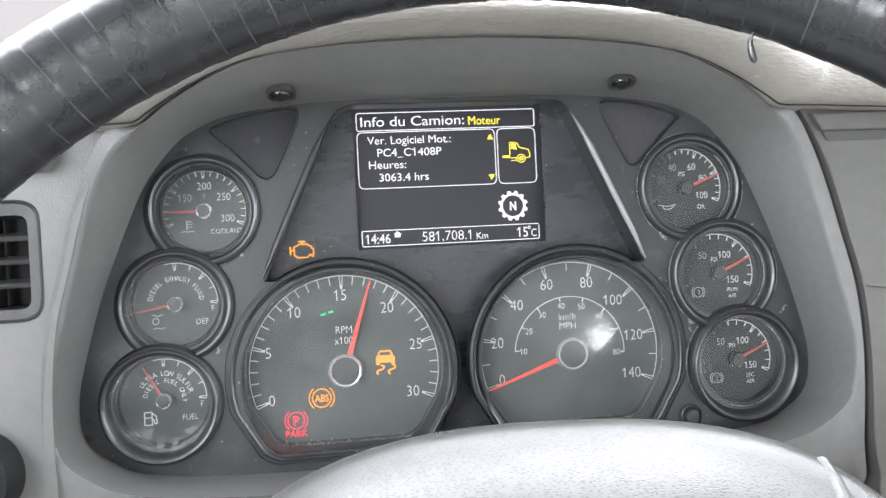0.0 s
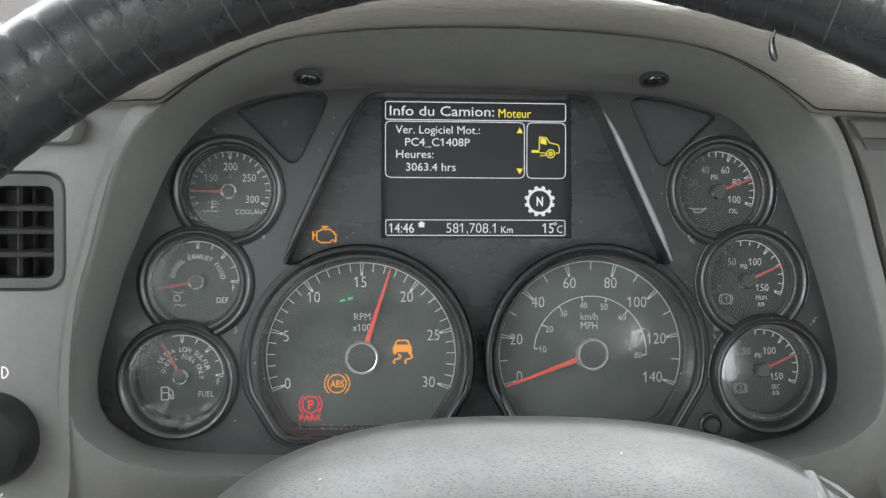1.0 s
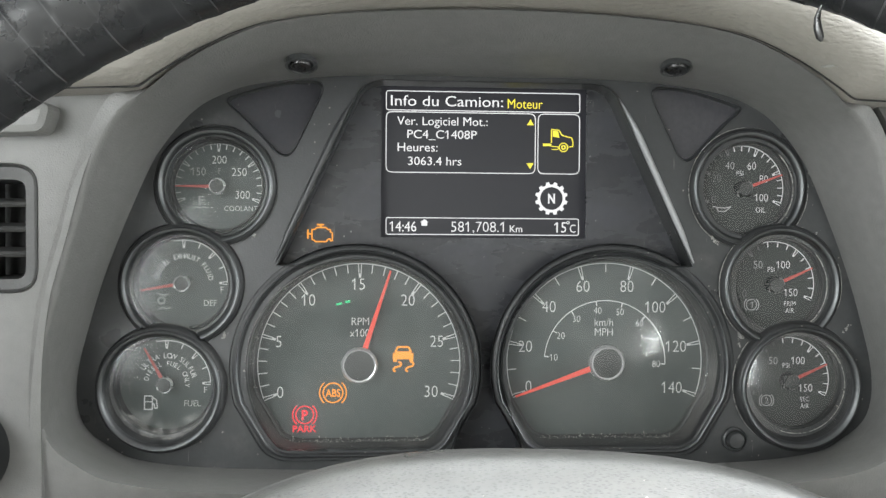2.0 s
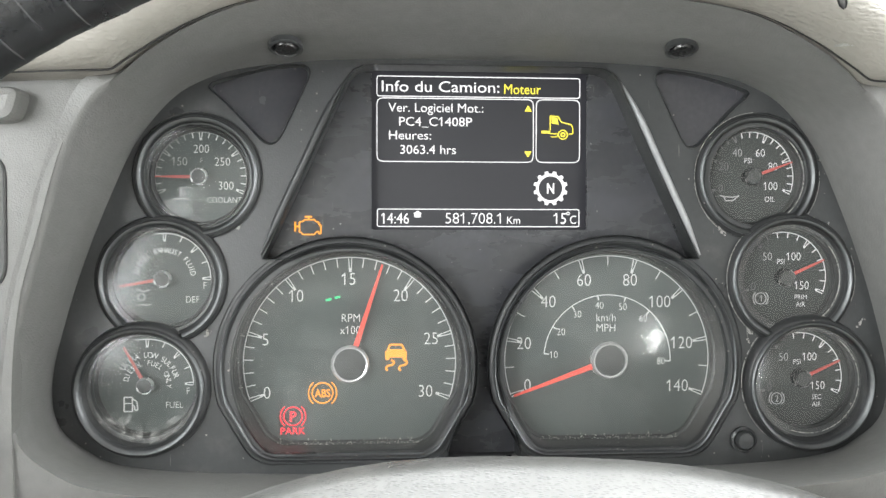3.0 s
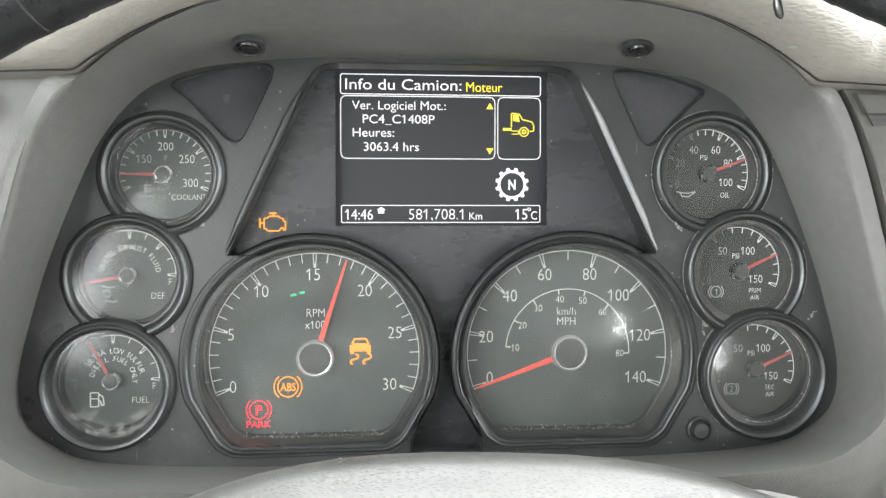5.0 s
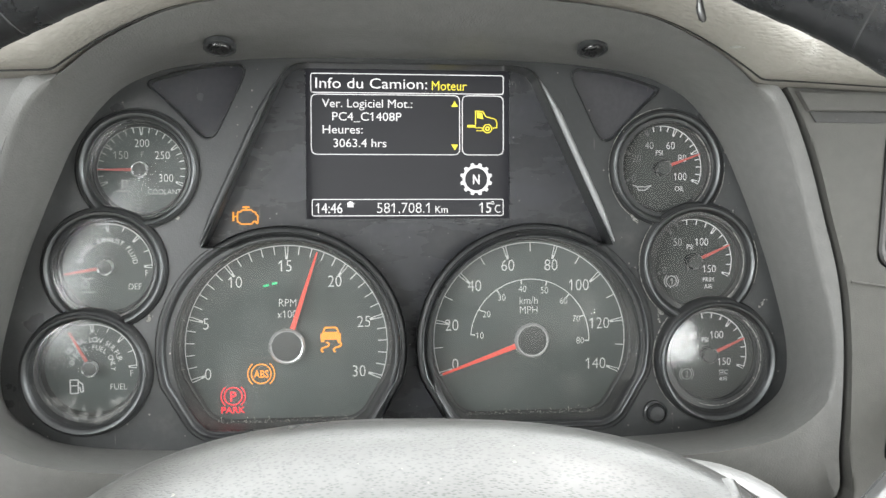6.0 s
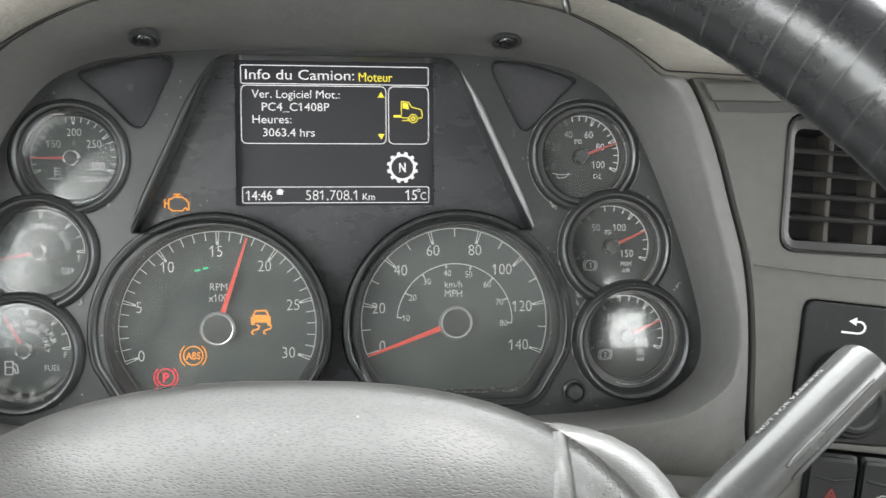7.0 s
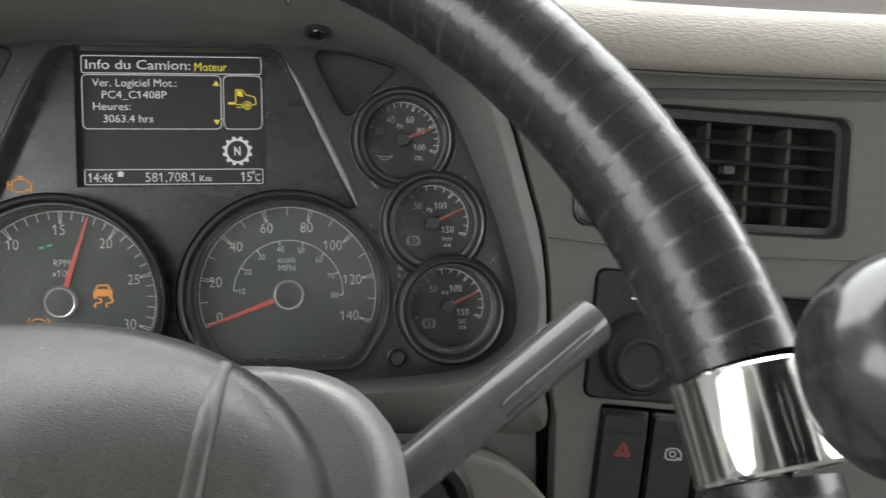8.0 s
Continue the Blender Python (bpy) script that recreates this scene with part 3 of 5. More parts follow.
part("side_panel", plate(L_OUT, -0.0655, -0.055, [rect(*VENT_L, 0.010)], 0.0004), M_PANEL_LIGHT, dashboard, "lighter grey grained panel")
pocket = [turned_rect(POCKET[0] - d, POCKET[1] - d, POCKET[2] + d, POCKET[3] + d, 0.004, 5) for d in (0.0008, 0.0, -0.0015, -0.002)]
part("pocket", loft([[(x, y, z) for x, z in ring] for ring, y in zip(pocket, (R_Y - 0.0006, R_Y - 0.0012, R_Y + 0.004, -0.037))], True, False, True), M_SWITCH, dashboard, "dark open pocket in the panel")
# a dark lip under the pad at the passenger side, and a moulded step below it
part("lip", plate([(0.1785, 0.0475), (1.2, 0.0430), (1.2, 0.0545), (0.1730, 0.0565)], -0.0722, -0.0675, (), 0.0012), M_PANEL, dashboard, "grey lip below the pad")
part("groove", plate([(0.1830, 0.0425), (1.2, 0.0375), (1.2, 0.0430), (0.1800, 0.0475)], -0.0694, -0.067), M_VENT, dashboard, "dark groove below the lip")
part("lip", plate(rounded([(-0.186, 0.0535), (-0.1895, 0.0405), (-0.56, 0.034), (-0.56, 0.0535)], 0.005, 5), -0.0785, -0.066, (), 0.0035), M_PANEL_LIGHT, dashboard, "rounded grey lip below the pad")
part("rib", tube([(0.2015, -0.0692, -0.0315), (0.245, -0.0692, -0.0375), (0.32, -0.0692, -0.0445), (0.6, -0.0688, -0.06)], 0.0006, 8), M_PANEL, dashboard)
# what closes the gaps behind
for x0, x1 in ((-0.56, -0.2000), (0.2000, 1.25)):
    part("backing", plate(rect(x0, -0.32, x1, 0.052), -0.036, -0.030), M_DARK, dashboard)
part("backing", plate(rect(-0.2000, -0.32, 0.2000, 0.088), 0.008, 0.012), M_DARK, dashboard)
part("lower_fascia", plate([(-0.1990, -0.30), (0.1990, -0.30), (0.1990, -0.1380), (-0.1990, -0.1380)], -0.0462, -0.040), M_SURROUND, dashboard, "dark grey fascia below the surround")
part("lower_panel", plate([(-0.56, -0.30), (1.25, -0.30), (1.25, -0.32), (-0.56, -0.32)], -0.07, 0.1), M_PANEL, dashboard)
part("lower_panel", plate(rounded([(-0.20, -0.40), (0.208, -0.40), (0.208, -0.1425), (-0.20, -0.1425)], 0.075, 10), -0.078, -0.05, (), 0.003), M_LOWER, dashboard,
     "light grey-beige lower panel below the column")

# ---------- instrument cluster ----------
BIG = [(-0.0622, -0.0652), (0.0628, -0.0645)]
SMALL = [(-0.130, 0.0225), (-0.1465, -0.0240), (-0.1545, -0.0725), (0.130, 0.0240), (0.1470, -0.0240), (0.1555, -0.0725)]


def disc(cx, cz, r, n=40):
    return [(cx + r * math.cos(2 * math.pi * i / n), cz + r * math.sin(2 * math.pi * i / n)) for i in range(n)]


TEL = rounded([(0.0775, 0.0735), (0.100, 0.0715), (0.1265, 0.0635), (0.1170, 0.0555), (0.0966, 0.0338)], 0.0095, 8)
arc_r = [(0.0625 + 0.0562 * math.cos(radians(a)), -0.0655 + 0.0562 * math.sin(radians(a))) for a in range(64, 176, 9)]
TRAP = [(-0.050, 0.0735), (0.050, 0.0735), (0.0552, 0.0729), (0.0592, 0.0710), (0.0622, 0.0675), (0.1005, -0.0145)] + arc_r + [(0.0066, -0.070), (0.0120, -0.088), (0.0165, -0.103), (0.0165, -0.108), (-0.0165, -0.108), (-0.0165, -0.103), (-0.0120, -0.088), (-0.0066, -0.070)] + [(-x, z) for x, z in arc_r[::-1]] + [(-0.1005, -0.0145), (-0.0622, 0.0675), (-0.0592, 0.0710), (-0.0552, 0.0729)]
cluster = thing("instrument_cluster", at(0, 0, 0), "black truck instrument cluster face, scratched and dusty", "instrument cluster")
outline = [(x, z) for x, y, z in mix_ring(RING_A, RING_A, 0)]
outline = scaled(outline, 1.006)
part("face_plate", plate(outline, FACE_Y, FACE_Y + 0.004, [TRAP, TEL, [(-x, z) for x, z in TEL]] + [[(px, max(pz, -0.1040)) for px, pz in disc(x, z, 0.0535, 56)] for x, z in BIG] + [disc(x, z, 0.0232) for x, z in SMALL], 0.0008),
     M_FACE, cluster, "scuffed black face plate")
part("display_window", plate([(-0.120, -0.112), (0.120, -0.112), (0.120, 0.078), (-0.120, 0.078)], -0.0075, -0.0055, [rect(-0.0520, -0.0015, 0.0515, 0.0755, 0.001)] + [[(px, max(pz, -0.1040)) for px, pz in disc(x, z, 0.0535, 56)] for x, z in BIG]),
     M_LENS_BLACK, cluster, "glossy black window round the screen")
# steep walls of the window's recess; the right bevel's pale colour paints its glint
TRAP_IN = scaled(TRAP, 1.004, (0, 0.02))
part("window_wall", loft([[(x, FACE_Y - 0.0012, z) for x, z in scaled(TRAP, 1.012, (0, 0.02))], [(x, FACE_Y - 0.0022, z) for x, z in scaled(TRAP, 1.004, (0, 0.02))],
                          [(x, FACE_Y - 0.0012, z) for x, z in TRAP], [(x, -0.0074, z) for x, z in TRAP_IN]]), M_FACE, cluster)
for s in (1, -1):
    p, q = Vector((s * 0.0622, FACE_Y - 0.0012, 0.0690)), Vector((s * 0.1005, FACE_Y - 0.0012, -0.0140))
    side = Vector((s * 0.0030, 0.0, 0.0014))
    secs = []
    for k in range(17):
        a, f = p.lerp(q, k / 16), 0.85 * min(0.25 + 0.75 * k / 4, 1, 0.3 + 0.7 * (16 - k) / 3)
        bend = Vector((-s * 0.0022 * (1 - min(k / 4, 1)) ** 2, 0, 0))
        secs.append([tuple(a + bend + side * (0.55 - 0.75 * math.cos(g) * f) + Vector((0, 0.002 - 0.0042 * math.sin(g) * f, 0))) for g in [math.pi * j / 8 for j in range(9)]])
    part("bevel_strip", loft(secs, True, True, True), M_STRIP_GLINT if s > 0 else M_FACE, cluster, "smooth bevel beside the window, right one painted pale for its glint", smooth=50)
    w = [(s * x, z) for x, z in TEL]
    part("telltale_window", plate(scaled(w, 1.05, (s * 0.1, 0.058)), -0.0195, -0.0175), M_TELLTALE, cluster, "dark glossy telltale window")
    part("window_rim", loft([[(x, FACE_Y - 0.0004, z) for x, z in scaled(w, 1.05, (s * 0.1, 0.058))], [(x, FACE_Y - 0.0012, z) for x, z in scaled(w, 1.02, (s * 0.1, 0.058))],
                             [(x, FACE_Y, z) for x, z in w], [(x, -0.0190, z) for x, z in scaled(w, 0.97, (s * 0.1, 0.058))]]), M_FACE, cluster)
part("trip_stem", lathe([(0.0062, 0.0), (0.0062, -0.0015), (0.0052, -0.0022), (0.0045, -0.0015), (0.0042, -0.0030), (0.0036, -0.0042), (0.0, -0.0046)], 28), M_FACE, cluster).location = (0.1237, FACE_Y, -0.1007)

for s in (1, -1):
    screw = thing("screw", at(-0.0030 + s * 0.0845, -0.0540, 0.0762 + s * 0.0010, 70, 0, 0), "dark recessed star-head screw in the surround", "screw", "surround screws")
    part("washer", lathe([(0.0072, 0.001), (0.0072, -0.0012), (0.0060, -0.0016), (0.0052, -0.0004)], 28), M_FACE, screw)
    bm = lathe([(0.0050, 0.0006), (0.0050, -0.0008), (0.0042, -0.0020), (0.0022, -0.0024), (0.0020, -0.0008), (0.0, -0.0006)], 24)
    head = part("head", bm, M_SCREW, screw, smooth=True)
    part("slot", bars([stroke((-0.0019 * math.cos(radians(a)), -0.0019 * math.sin(radians(a))), (0.0019 * math.cos(radians(a)), 0.0019 * math.sin(radians(a))), 0.0009) for a in (20, 80, 140)], -0.0026), M_DARK, head, "dark star-shaped socket")


# ---------- display ----------
lcd = thing("display_screen", at(0, 0, 0), "lit black screen with white and yellow French truck information", "display screen")
part("panel", plate(rect(-0.0535, -0.003, 0.053, 0.077), 0.0004, 0.003), M_SCREEN, lcd, "faintly glowing black panel")


def outline_box(x0, z0, x1, z1, r, w=0.00042):
    pts = rect(x0, z0, x1, z1, r, 3)
    return poly_line(pts, w, True)


for name, b in (("title_frame", (-49.5, 62.9, 49.5, 72.5, 1.2)), ("text_frame", (-49.5, 31.5, 26.6, 62.0, 3.0)),
                ("icon_frame", (28.0, 31.5, 49.5, 62.0, 3.0)), ("status_frame", (-49.3, 0.1, 49.4, 8.5, 0.9))):
    part(name, bars(outline_box(*[v * MM for v in b]), -0.0001), M_LCD_WHITE, lcd)
for text, x, z, cap, wide, m_, bold in (
        ("Info du Camion:", -47.2, 65.1, 5.3, 57.0, M_LCD_WHITE, 0.0), ("Moteur", 12.2, 64.6, 4.8, 18.0, M_LCD_YELLOW, 0.0),
        ("Ver. Logiciel Mot.:", -44.0, 55.4, 4.3, 46.0, M_LCD_WHITE, 0.0), ("PC4_C1408P", -38.8, 48.7, 4.3, 35.3, M_LCD_WHITE, 0.0),
        ("Heures:", -43.7, 42.1, 4.3, 20.3, M_LCD_WHITE, 0.0), ("3063.4 hrs", -38.3, 35.2, 4.3, 27.0, M_LCD_WHITE, 0.0),
        ("14:46", -47.5, 1.5, 5.2, 13.5, M_LCD_WHITE, 0.0), ("581,708.1", -16.3, 1.5, 5.4, 27.0, M_LCD_WHITE, -0.012),
        ("Km", 13.8, 1.5, 3.6, 6.4, M_LCD_WHITE, 0.0), ("15", 36.8, 1.5, 5.4, 6.2, M_LCD_WHITE, 0.0), ("C", 44.9, 1.5, 4.2, 3.0, M_LCD_WHITE, 0.0)):
    words("lettering", text, x * MM, z * MM, cap * MM, m_, lcd, -0.0002, wide * MM, "LEFT", bold)
part("degree_sign", bars(arc(0.0439, 0.0066, 0.0007, 0, 360, 0.0004, 10), -0.0002), M_LCD_WHITE, lcd)
part("arrow_up", bars([[(0.0222, 0.0562), (0.0258, 0.0562), (0.0240, 0.0592)]], -0.0002), M_LCD_YELLOW, lcd)
part("arrow_down", bars([[(0.0222, 0.0368), (0.0240, 0.0338), (0.0258, 0.0368)]], -0.0002), M_LCD_YELLOW, lcd)
part("house_icon", bars([[(-0.0314, 0.0045), (-0.0284, 0.0045), (-0.0284, 0.0062), (-0.0314, 0.0062)], [(-0.0321, 0.0062), (-0.0277, 0.0062), (-0.0299, 0.0078)]], -0.0002), M_LCD_WHITE, lcd)
tr = [(x * MM, z * MM) for x, z in [(34.9, 47.2), (34.9, 54.2), (38.9, 53.8), (40.4, 51.2), (45.4, 50.0), (46.1, 48.0), (46.1, 45.6), (44.0, 45.4)]]
part("truck_icon", bars(poly_line(tr, 0.00048) + poly_line([(0.0349, 0.0455), (0.0384, 0.0455), (0.0384, 0.0440), (0.0352, 0.0440)], 0.0004) + arc(0.0412, 0.0451, 0.0022, 0, 360, 0.0005, 20)
                        + arc(0.0412, 0.0451, 0.0009, 0, 360, 0.0007, 12) + [[(0.0356, 0.0506), (0.0390, 0.0500), (0.0384, 0.0532), (0.0356, 0.0536)]]
                        + [stroke((0.0306, 0.0463), (0.0349, 0.0463), 0.0013)], -0.0002), M_LCD_YELLOW, lcd)
gc = (0.0352, 0.0189)
teeth = []
for i in range(12):
    a = radians(30 * i + 15)
    teeth.append(stroke((gc[0] + 0.0066 * math.cos(a), gc[1] + 0.0066 * math.sin(a)), (gc[0] + 0.0084 * math.cos(a), gc[1] + 0.0084 * math.sin(a)), 0.0024, 0.0016))
part("gear_icon", bars(arc(*gc, 0.0065, 0, 360, 0.0013, 36) + teeth, -0.0002), M_LCD_WHITE, lcd)
words("lettering", "N", gc[0], gc[1], 0.0048, M_LCD_WHITE, lcd, -0.0002, 0.0036, "CENTER", 0.03)


# ---------- gauges ----------
def outline_round(r, flat, n=120):
    """A gauge's rim: a circle, cut flat at the foot with slanting corners where flat is given."""
    if not flat:
        return [(r * math.cos(2 * math.pi * i / n), r * math.sin(2 * math.pi * i / n)) for i in range(n)]
    k = r / 0.0575
    pts = [(r * math.cos(radians(a)), r * math.sin(radians(a))) for a in np.linspace(-16, 196, 56)]
    foot = rounded([pts[-1], (-0.0425 * k, -0.0375 * k), (-0.0355 * k, -0.0415 * k), (0.0355 * k, -0.0415 * k), (0.0425 * k, -0.0375 * k), pts[0]], 0.006, 3)
    return pts + [p for p in foot[4:-4]]


def major(a, r, length, w):
    """A hollow wedge that widens towards the dial's rim."""
    c, s = math.cos(a), math.sin(a)
    out = []
    for k in (1, -1):
        out.append(stroke(((r - length) * c - k * w * 0.28 * s, (r - length) * s + k * w * 0.28 * c), (r * c - k * w * 0.62 * s, r * s + k * w * 0.62 * c), w * 0.34))
    out.append(stroke(((r - length) * c, (r - length) * s), ((r - length * 0.72) * c, (r - length * 0.72) * s), w * 0.7))
    return out


def trim_away(bm, away):
    """Cuts away what lies inside the neighbour's rim: away is its centre and radius."""
    if away:
        ax, az, ar_ = away
        bmesh.ops.delete(bm, geom=[v for v in bm.verts if (v.co.x - ax) ** 2 + (v.co.z - az) ** 2 < ar_ ** 2], context="VERTS")
    return bm


def gauge(name, x, z, dial_y, depth, r_rim, r_arc, flat, label, a0, a1, minors, every, needle, hub_r, lens, lift=0.0, lean=0.0, away=None, dim=False, rim_shift=(0.0, 0.0), hub_mat=None, faded=None):
    """One gauge: dial, printed scale, bezel, trim ring, needle, hub and glass."""
    g = thing(name, at(x, dial_y, z), label, "gauge", "dashboard gauges")
    rim = outline_round(r_rim, flat)
    k = r_rim
    top = -depth - lift
    def ring(f, y):
        out = min(max(y / top, 0), 1)
        return [(px * f + rim_shift[0] * out, y, pz * f + rim_shift[1] * out) for px, pz in rim]
    face = (FACE_Y - dial_y)
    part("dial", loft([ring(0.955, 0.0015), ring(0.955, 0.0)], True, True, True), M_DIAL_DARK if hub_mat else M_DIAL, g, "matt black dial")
    wide = (0.0032 if flat else 0.0024) / k
    if away:
        away = (away[0] - x, away[1] - z, away[2])
    part("bezel", trim_away(loft([ring(1 + wide, face + 0.001), ring(1 + wide, face - 0.001), ring(1 + wide * 0.90, top + 0.0040), ring(1 + wide * 0.70, top + 0.0022), ring(1 + 0.0006 / k, top + 0.0012),
                        ring(1 - 0.0020 / k, top + 0.0020), ring(1 - 0.0026 / k, top + 0.0034), ring(1 - 0.0034 / k, top + 0.0050),
                        ring(1 - 0.0044 / k, -0.0034), ring(1 - 0.0056 / k, -0.0010), ring(1 - 0.0060 / k, 0.0)]), away), M_BEZEL, g, "black bevelled bezel", smooth=60)
    tr_in = 0.6 if flat else 1.0
    part("trim_ring", trim_away(loft([ring(1 + 0.0007 * tr_in / k, top + 0.0018), ring(1 + 0.0004 * tr_in / k, top + 0.0005), ring(1 - 0.0003 * tr_in / k, top), ring(1 - 0.0012 * tr_in / k, top + 0.0003), ring(1 - 0.0020 * tr_in / k, top + 0.0012), ring(1 - 0.0025 * tr_in / k, top + 0.0030)]), away), M_CHROME, g, "satin metal trim ring", smooth=True)
    part("inner_lip", trim_away(loft([ring(1 - 0.0040 / k, -0.0034), ring(1 - 0.0048 / k, -0.0040), ring(1 - 0.0055 / k, -0.0034)]), away), M_CHROME if flat else M_BEZEL, g)
    # left end of the scale takes darker ink, as it is lit less
    split = 104 if faded else a0
    strips, weak = arc(0, 0, r_arc, split, a1, 0.00042 if flat else 0.00038, 60), []
    if faded:
        weak = arc(0, 0, r_arc, a0, split, 0.00038, 30)
    for i in range(minors + 1):
        a = radians(a0 + (a1 - a0) * i / minors)
        ink = weak if faded and math.degrees(a) > split else strips
        if i % every == 0:
            ink += major(a, r_arc, 0.0070 if flat else 0.0038, 0.0013 if flat else 0.0011)
        else:
            ln = 0.0046 if flat else 0.0026
            ink.append(stroke(((r_arc - ln) * math.cos(a), (r_arc - ln) * math.sin(a)), (r_arc * math.cos(a), r_arc * math.sin(a)), 0.00048 if flat else 0.00045))
    part("scale", bars(strips, -0.0004), M_WHITE, g, "white printed scale")
    if weak:
        part("scale", bars(weak, -0.0004), faded, g, "scale end darkened as weakly lit")
    n = radians(needle)
    ln = r_arc - (0.001 if flat else 0.0008)
    w0 = 0.0027 if flat else 0.0016
    bm = plate(stroke((hub_r * 0.6 * math.cos(n), hub_r * 0.6 * math.sin(n)), (ln * math.cos(n), ln * math.sin(n)), w0, w0 * 0.35), -0.0042, -0.0032)
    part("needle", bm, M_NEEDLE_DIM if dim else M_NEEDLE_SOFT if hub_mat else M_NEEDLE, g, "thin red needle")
    hub = part("hub", lathe([(hub_r, -0.0006), (hub_r, -0.0050), (hub_r * 0.97, -0.0060), (hub_r * 0.88, -0.0067), (hub_r * 0.82, -0.0066), (hub_r * 0.79, -0.0058)], 40, False), hub_mat or M_HUB, g, "darker hub ring" if hub_mat else "satin metal hub ring", smooth=True)
    part("hub_cap", lathe([(hub_r * 0.82, -0.0050), (hub_r * 0.80, -0.0060), (hub_r * 0.5, -0.0062), (0.0, -0.0063)], 40, False), M_CAP, hub, smooth=True)
    bulge = 0.0003
    glass = part("glass", loft([[(px, py + px * math.tan(radians(lean)), pz) for px, py, pz in ring(f, top + 0.0046 - bulge * (1 - f * f))] for f in (0.935, 0.8, 0.6, 0.4, 0.2, 0.002)], True, False, True), lens, g, "clear glass with film for dust and veiling glare", smooth=True)
    glass.visible_shadow = False
    return g


def recentre(g, dx, k):
    """The print, needle and hub stand a little off the rim's centre."""
    for ob in g.children:
        if ob.name.split(".")[0] in ("scale", "needle", "hub", "hub_cap", "numeral", "oil_can_icon", "brake_circuit_icon"):
            ob.location.x, ob.scale = dx, (k, 1, k)


def numbers(g, items, cap, material=None):
    for text, x, z in items:
        words("numeral", text, x * MM, z * MM, cap * MM, material or M_WHITE, g, bold=-0.010)


tach = gauge("tachometer", *BIG[0], -0.004, 0.0205, 0.0573, 0.0505, True, "large round tachometer with red needle, flat foot, lit warning lights", 200, -20, 30, 5, 72, 0.0092, M_LENS_BIG, lean=4.0, rim_shift=(-0.0010, 0.0002))
numbers(tach, [(str(v), 40.3 * math.cos(radians(200 - v * 220 / 30)) - (1.5 if v < 12 else 0.8 if v == 15 else 1.8 if v == 30 else 0), 40.3 * math.sin(radians(200 - v * 220 / 30))) for v in range(0, 31, 5)], 5.9)
numbers(tach, [("RPM", 0.3, 21.6), ("x100", 0, 15.8)], 4.0)
speedo = gauge("speedometer", *BIG[1], -0.004, 0.0205, 0.0575, 0.0505, True, "large round speedometer in kilometres and miles, needle at zero", 200, -20, 14, 2, 200, 0.0092, M_LENS_BIG, lean=-0.45, rim_shift=(-0.0007, 0.0))
numbers(speedo, [("0", -39.4, -12.2), ("20", -41.2, 8.2), ("40", -29.3, 28.4), ("60", -11.8, 38.8), ("80", 11.0, 38.8), ("100", 25.9, 28.2), ("120", 37.0, 8.0), ("140", 35.0, -13.2)], 6.0)
numbers(speedo, [("km/h", -0.8, 20.4), ("MPH", -0.8, 15.4)], 4.0)
mph = lambda v: radians(200 - v * 1.609 * 220 / 140)
numbers(speedo, [(str(v), 26.7 * math.cos(mph(v)), 26.7 * math.sin(mph(v))) for v in range(10, 81, 10)], 3.5)
part("mile_scale", bars(arc(0, 0, 0.0314, math.degrees(mph(10)), math.degrees(mph(80)), 0.00042, 50)
                        + [stroke((0.0314 * math.cos(mph(v)), 0.0314 * math.sin(mph(v))), (0.0291 * math.cos(mph(v)), 0.0291 * math.sin(mph(v))), 0.0006) for v in range(10, 81, 10)], -0.0004), M_WHITE, speedo)

# warning lights of the tachometer's dial
def bracket_ring(cx, cz, r):
    return arc(cx, cz, r, 0, 360, 0.00065, 28) + arc(cx, cz, r * 1.36, 130, 230, 0.0006, 12) + arc(cx, cz, r * 1.36, -50, 50, 0.0006, 12)


part("parking_brake_light", bars(bracket_ring(-0.0272, -0.0253, 0.0044), -0.0006), M_RED, tach, "red lit parking brake symbol")
words("lettering", "P", -0.0271, -0.0253, 0.0048, M_RED, tach, -0.0007, 0.0032, "CENTER", 0.03)
words("lettering", "PARK", -0.0272, -0.0322, 0.0032, M_RED, tach, -0.0007, 0.0118, "CENTER", 0.02)
part("brake_light", bars(bracket_ring(-0.0132, -0.0143, 0.0049), -0.0006), M_AMBER, tach, "amber lit antilock brake symbol")
words("lettering", "ABS", -0.0132, -0.0143, 0.0038, M_AMBER, tach, -0.0007, 0.0074, "CENTER", 0.02)
car = [(16.6, 2.4), (16.6, 5.6), (17.8, 5.9), (19.0, 8.6), (24.6, 8.6), (25.8, 5.9), (27.0, 5.6), (27.0, 2.4)]
car = [(x * MM, z * MM) for x, z in car]
skid = []
for dx in (0, 6.2):
    skid += poly_line([((16.0 + dx + a) * MM, b * MM) for a, b in ((3.4, 1.2), (5.0, 0.4), (4.6, -0.9), (1.6, -1.8), (0.8, -3.0), (2.0, -3.9))], 0.0009)
part("traction_light", bars([[car[0], car[7], car[6], car[1]]] + poly_line([car[2], car[5], car[4], car[3]], 0.0009, True) + [[(x * MM, z * MM) for x, z in q] for q in ([(16.8, 1.2), (18.6, 1.2), (18.6, 2.5), (16.8, 2.5)], [(25.0, 1.2), (26.8, 1.2), (26.8, 2.5), (25.0, 2.5)])] + skid, -0.0006), M_AMBER, tach, "amber lit traction symbol")
part("indicator_light", bars([stroke((-0.0117, 0.0300), (-0.0089, 0.0306), 0.0011), stroke((-0.0074, 0.0312), (-0.0048, 0.0316), 0.0011)], -0.0006), M_GREEN, tach, "small green lit dashes")

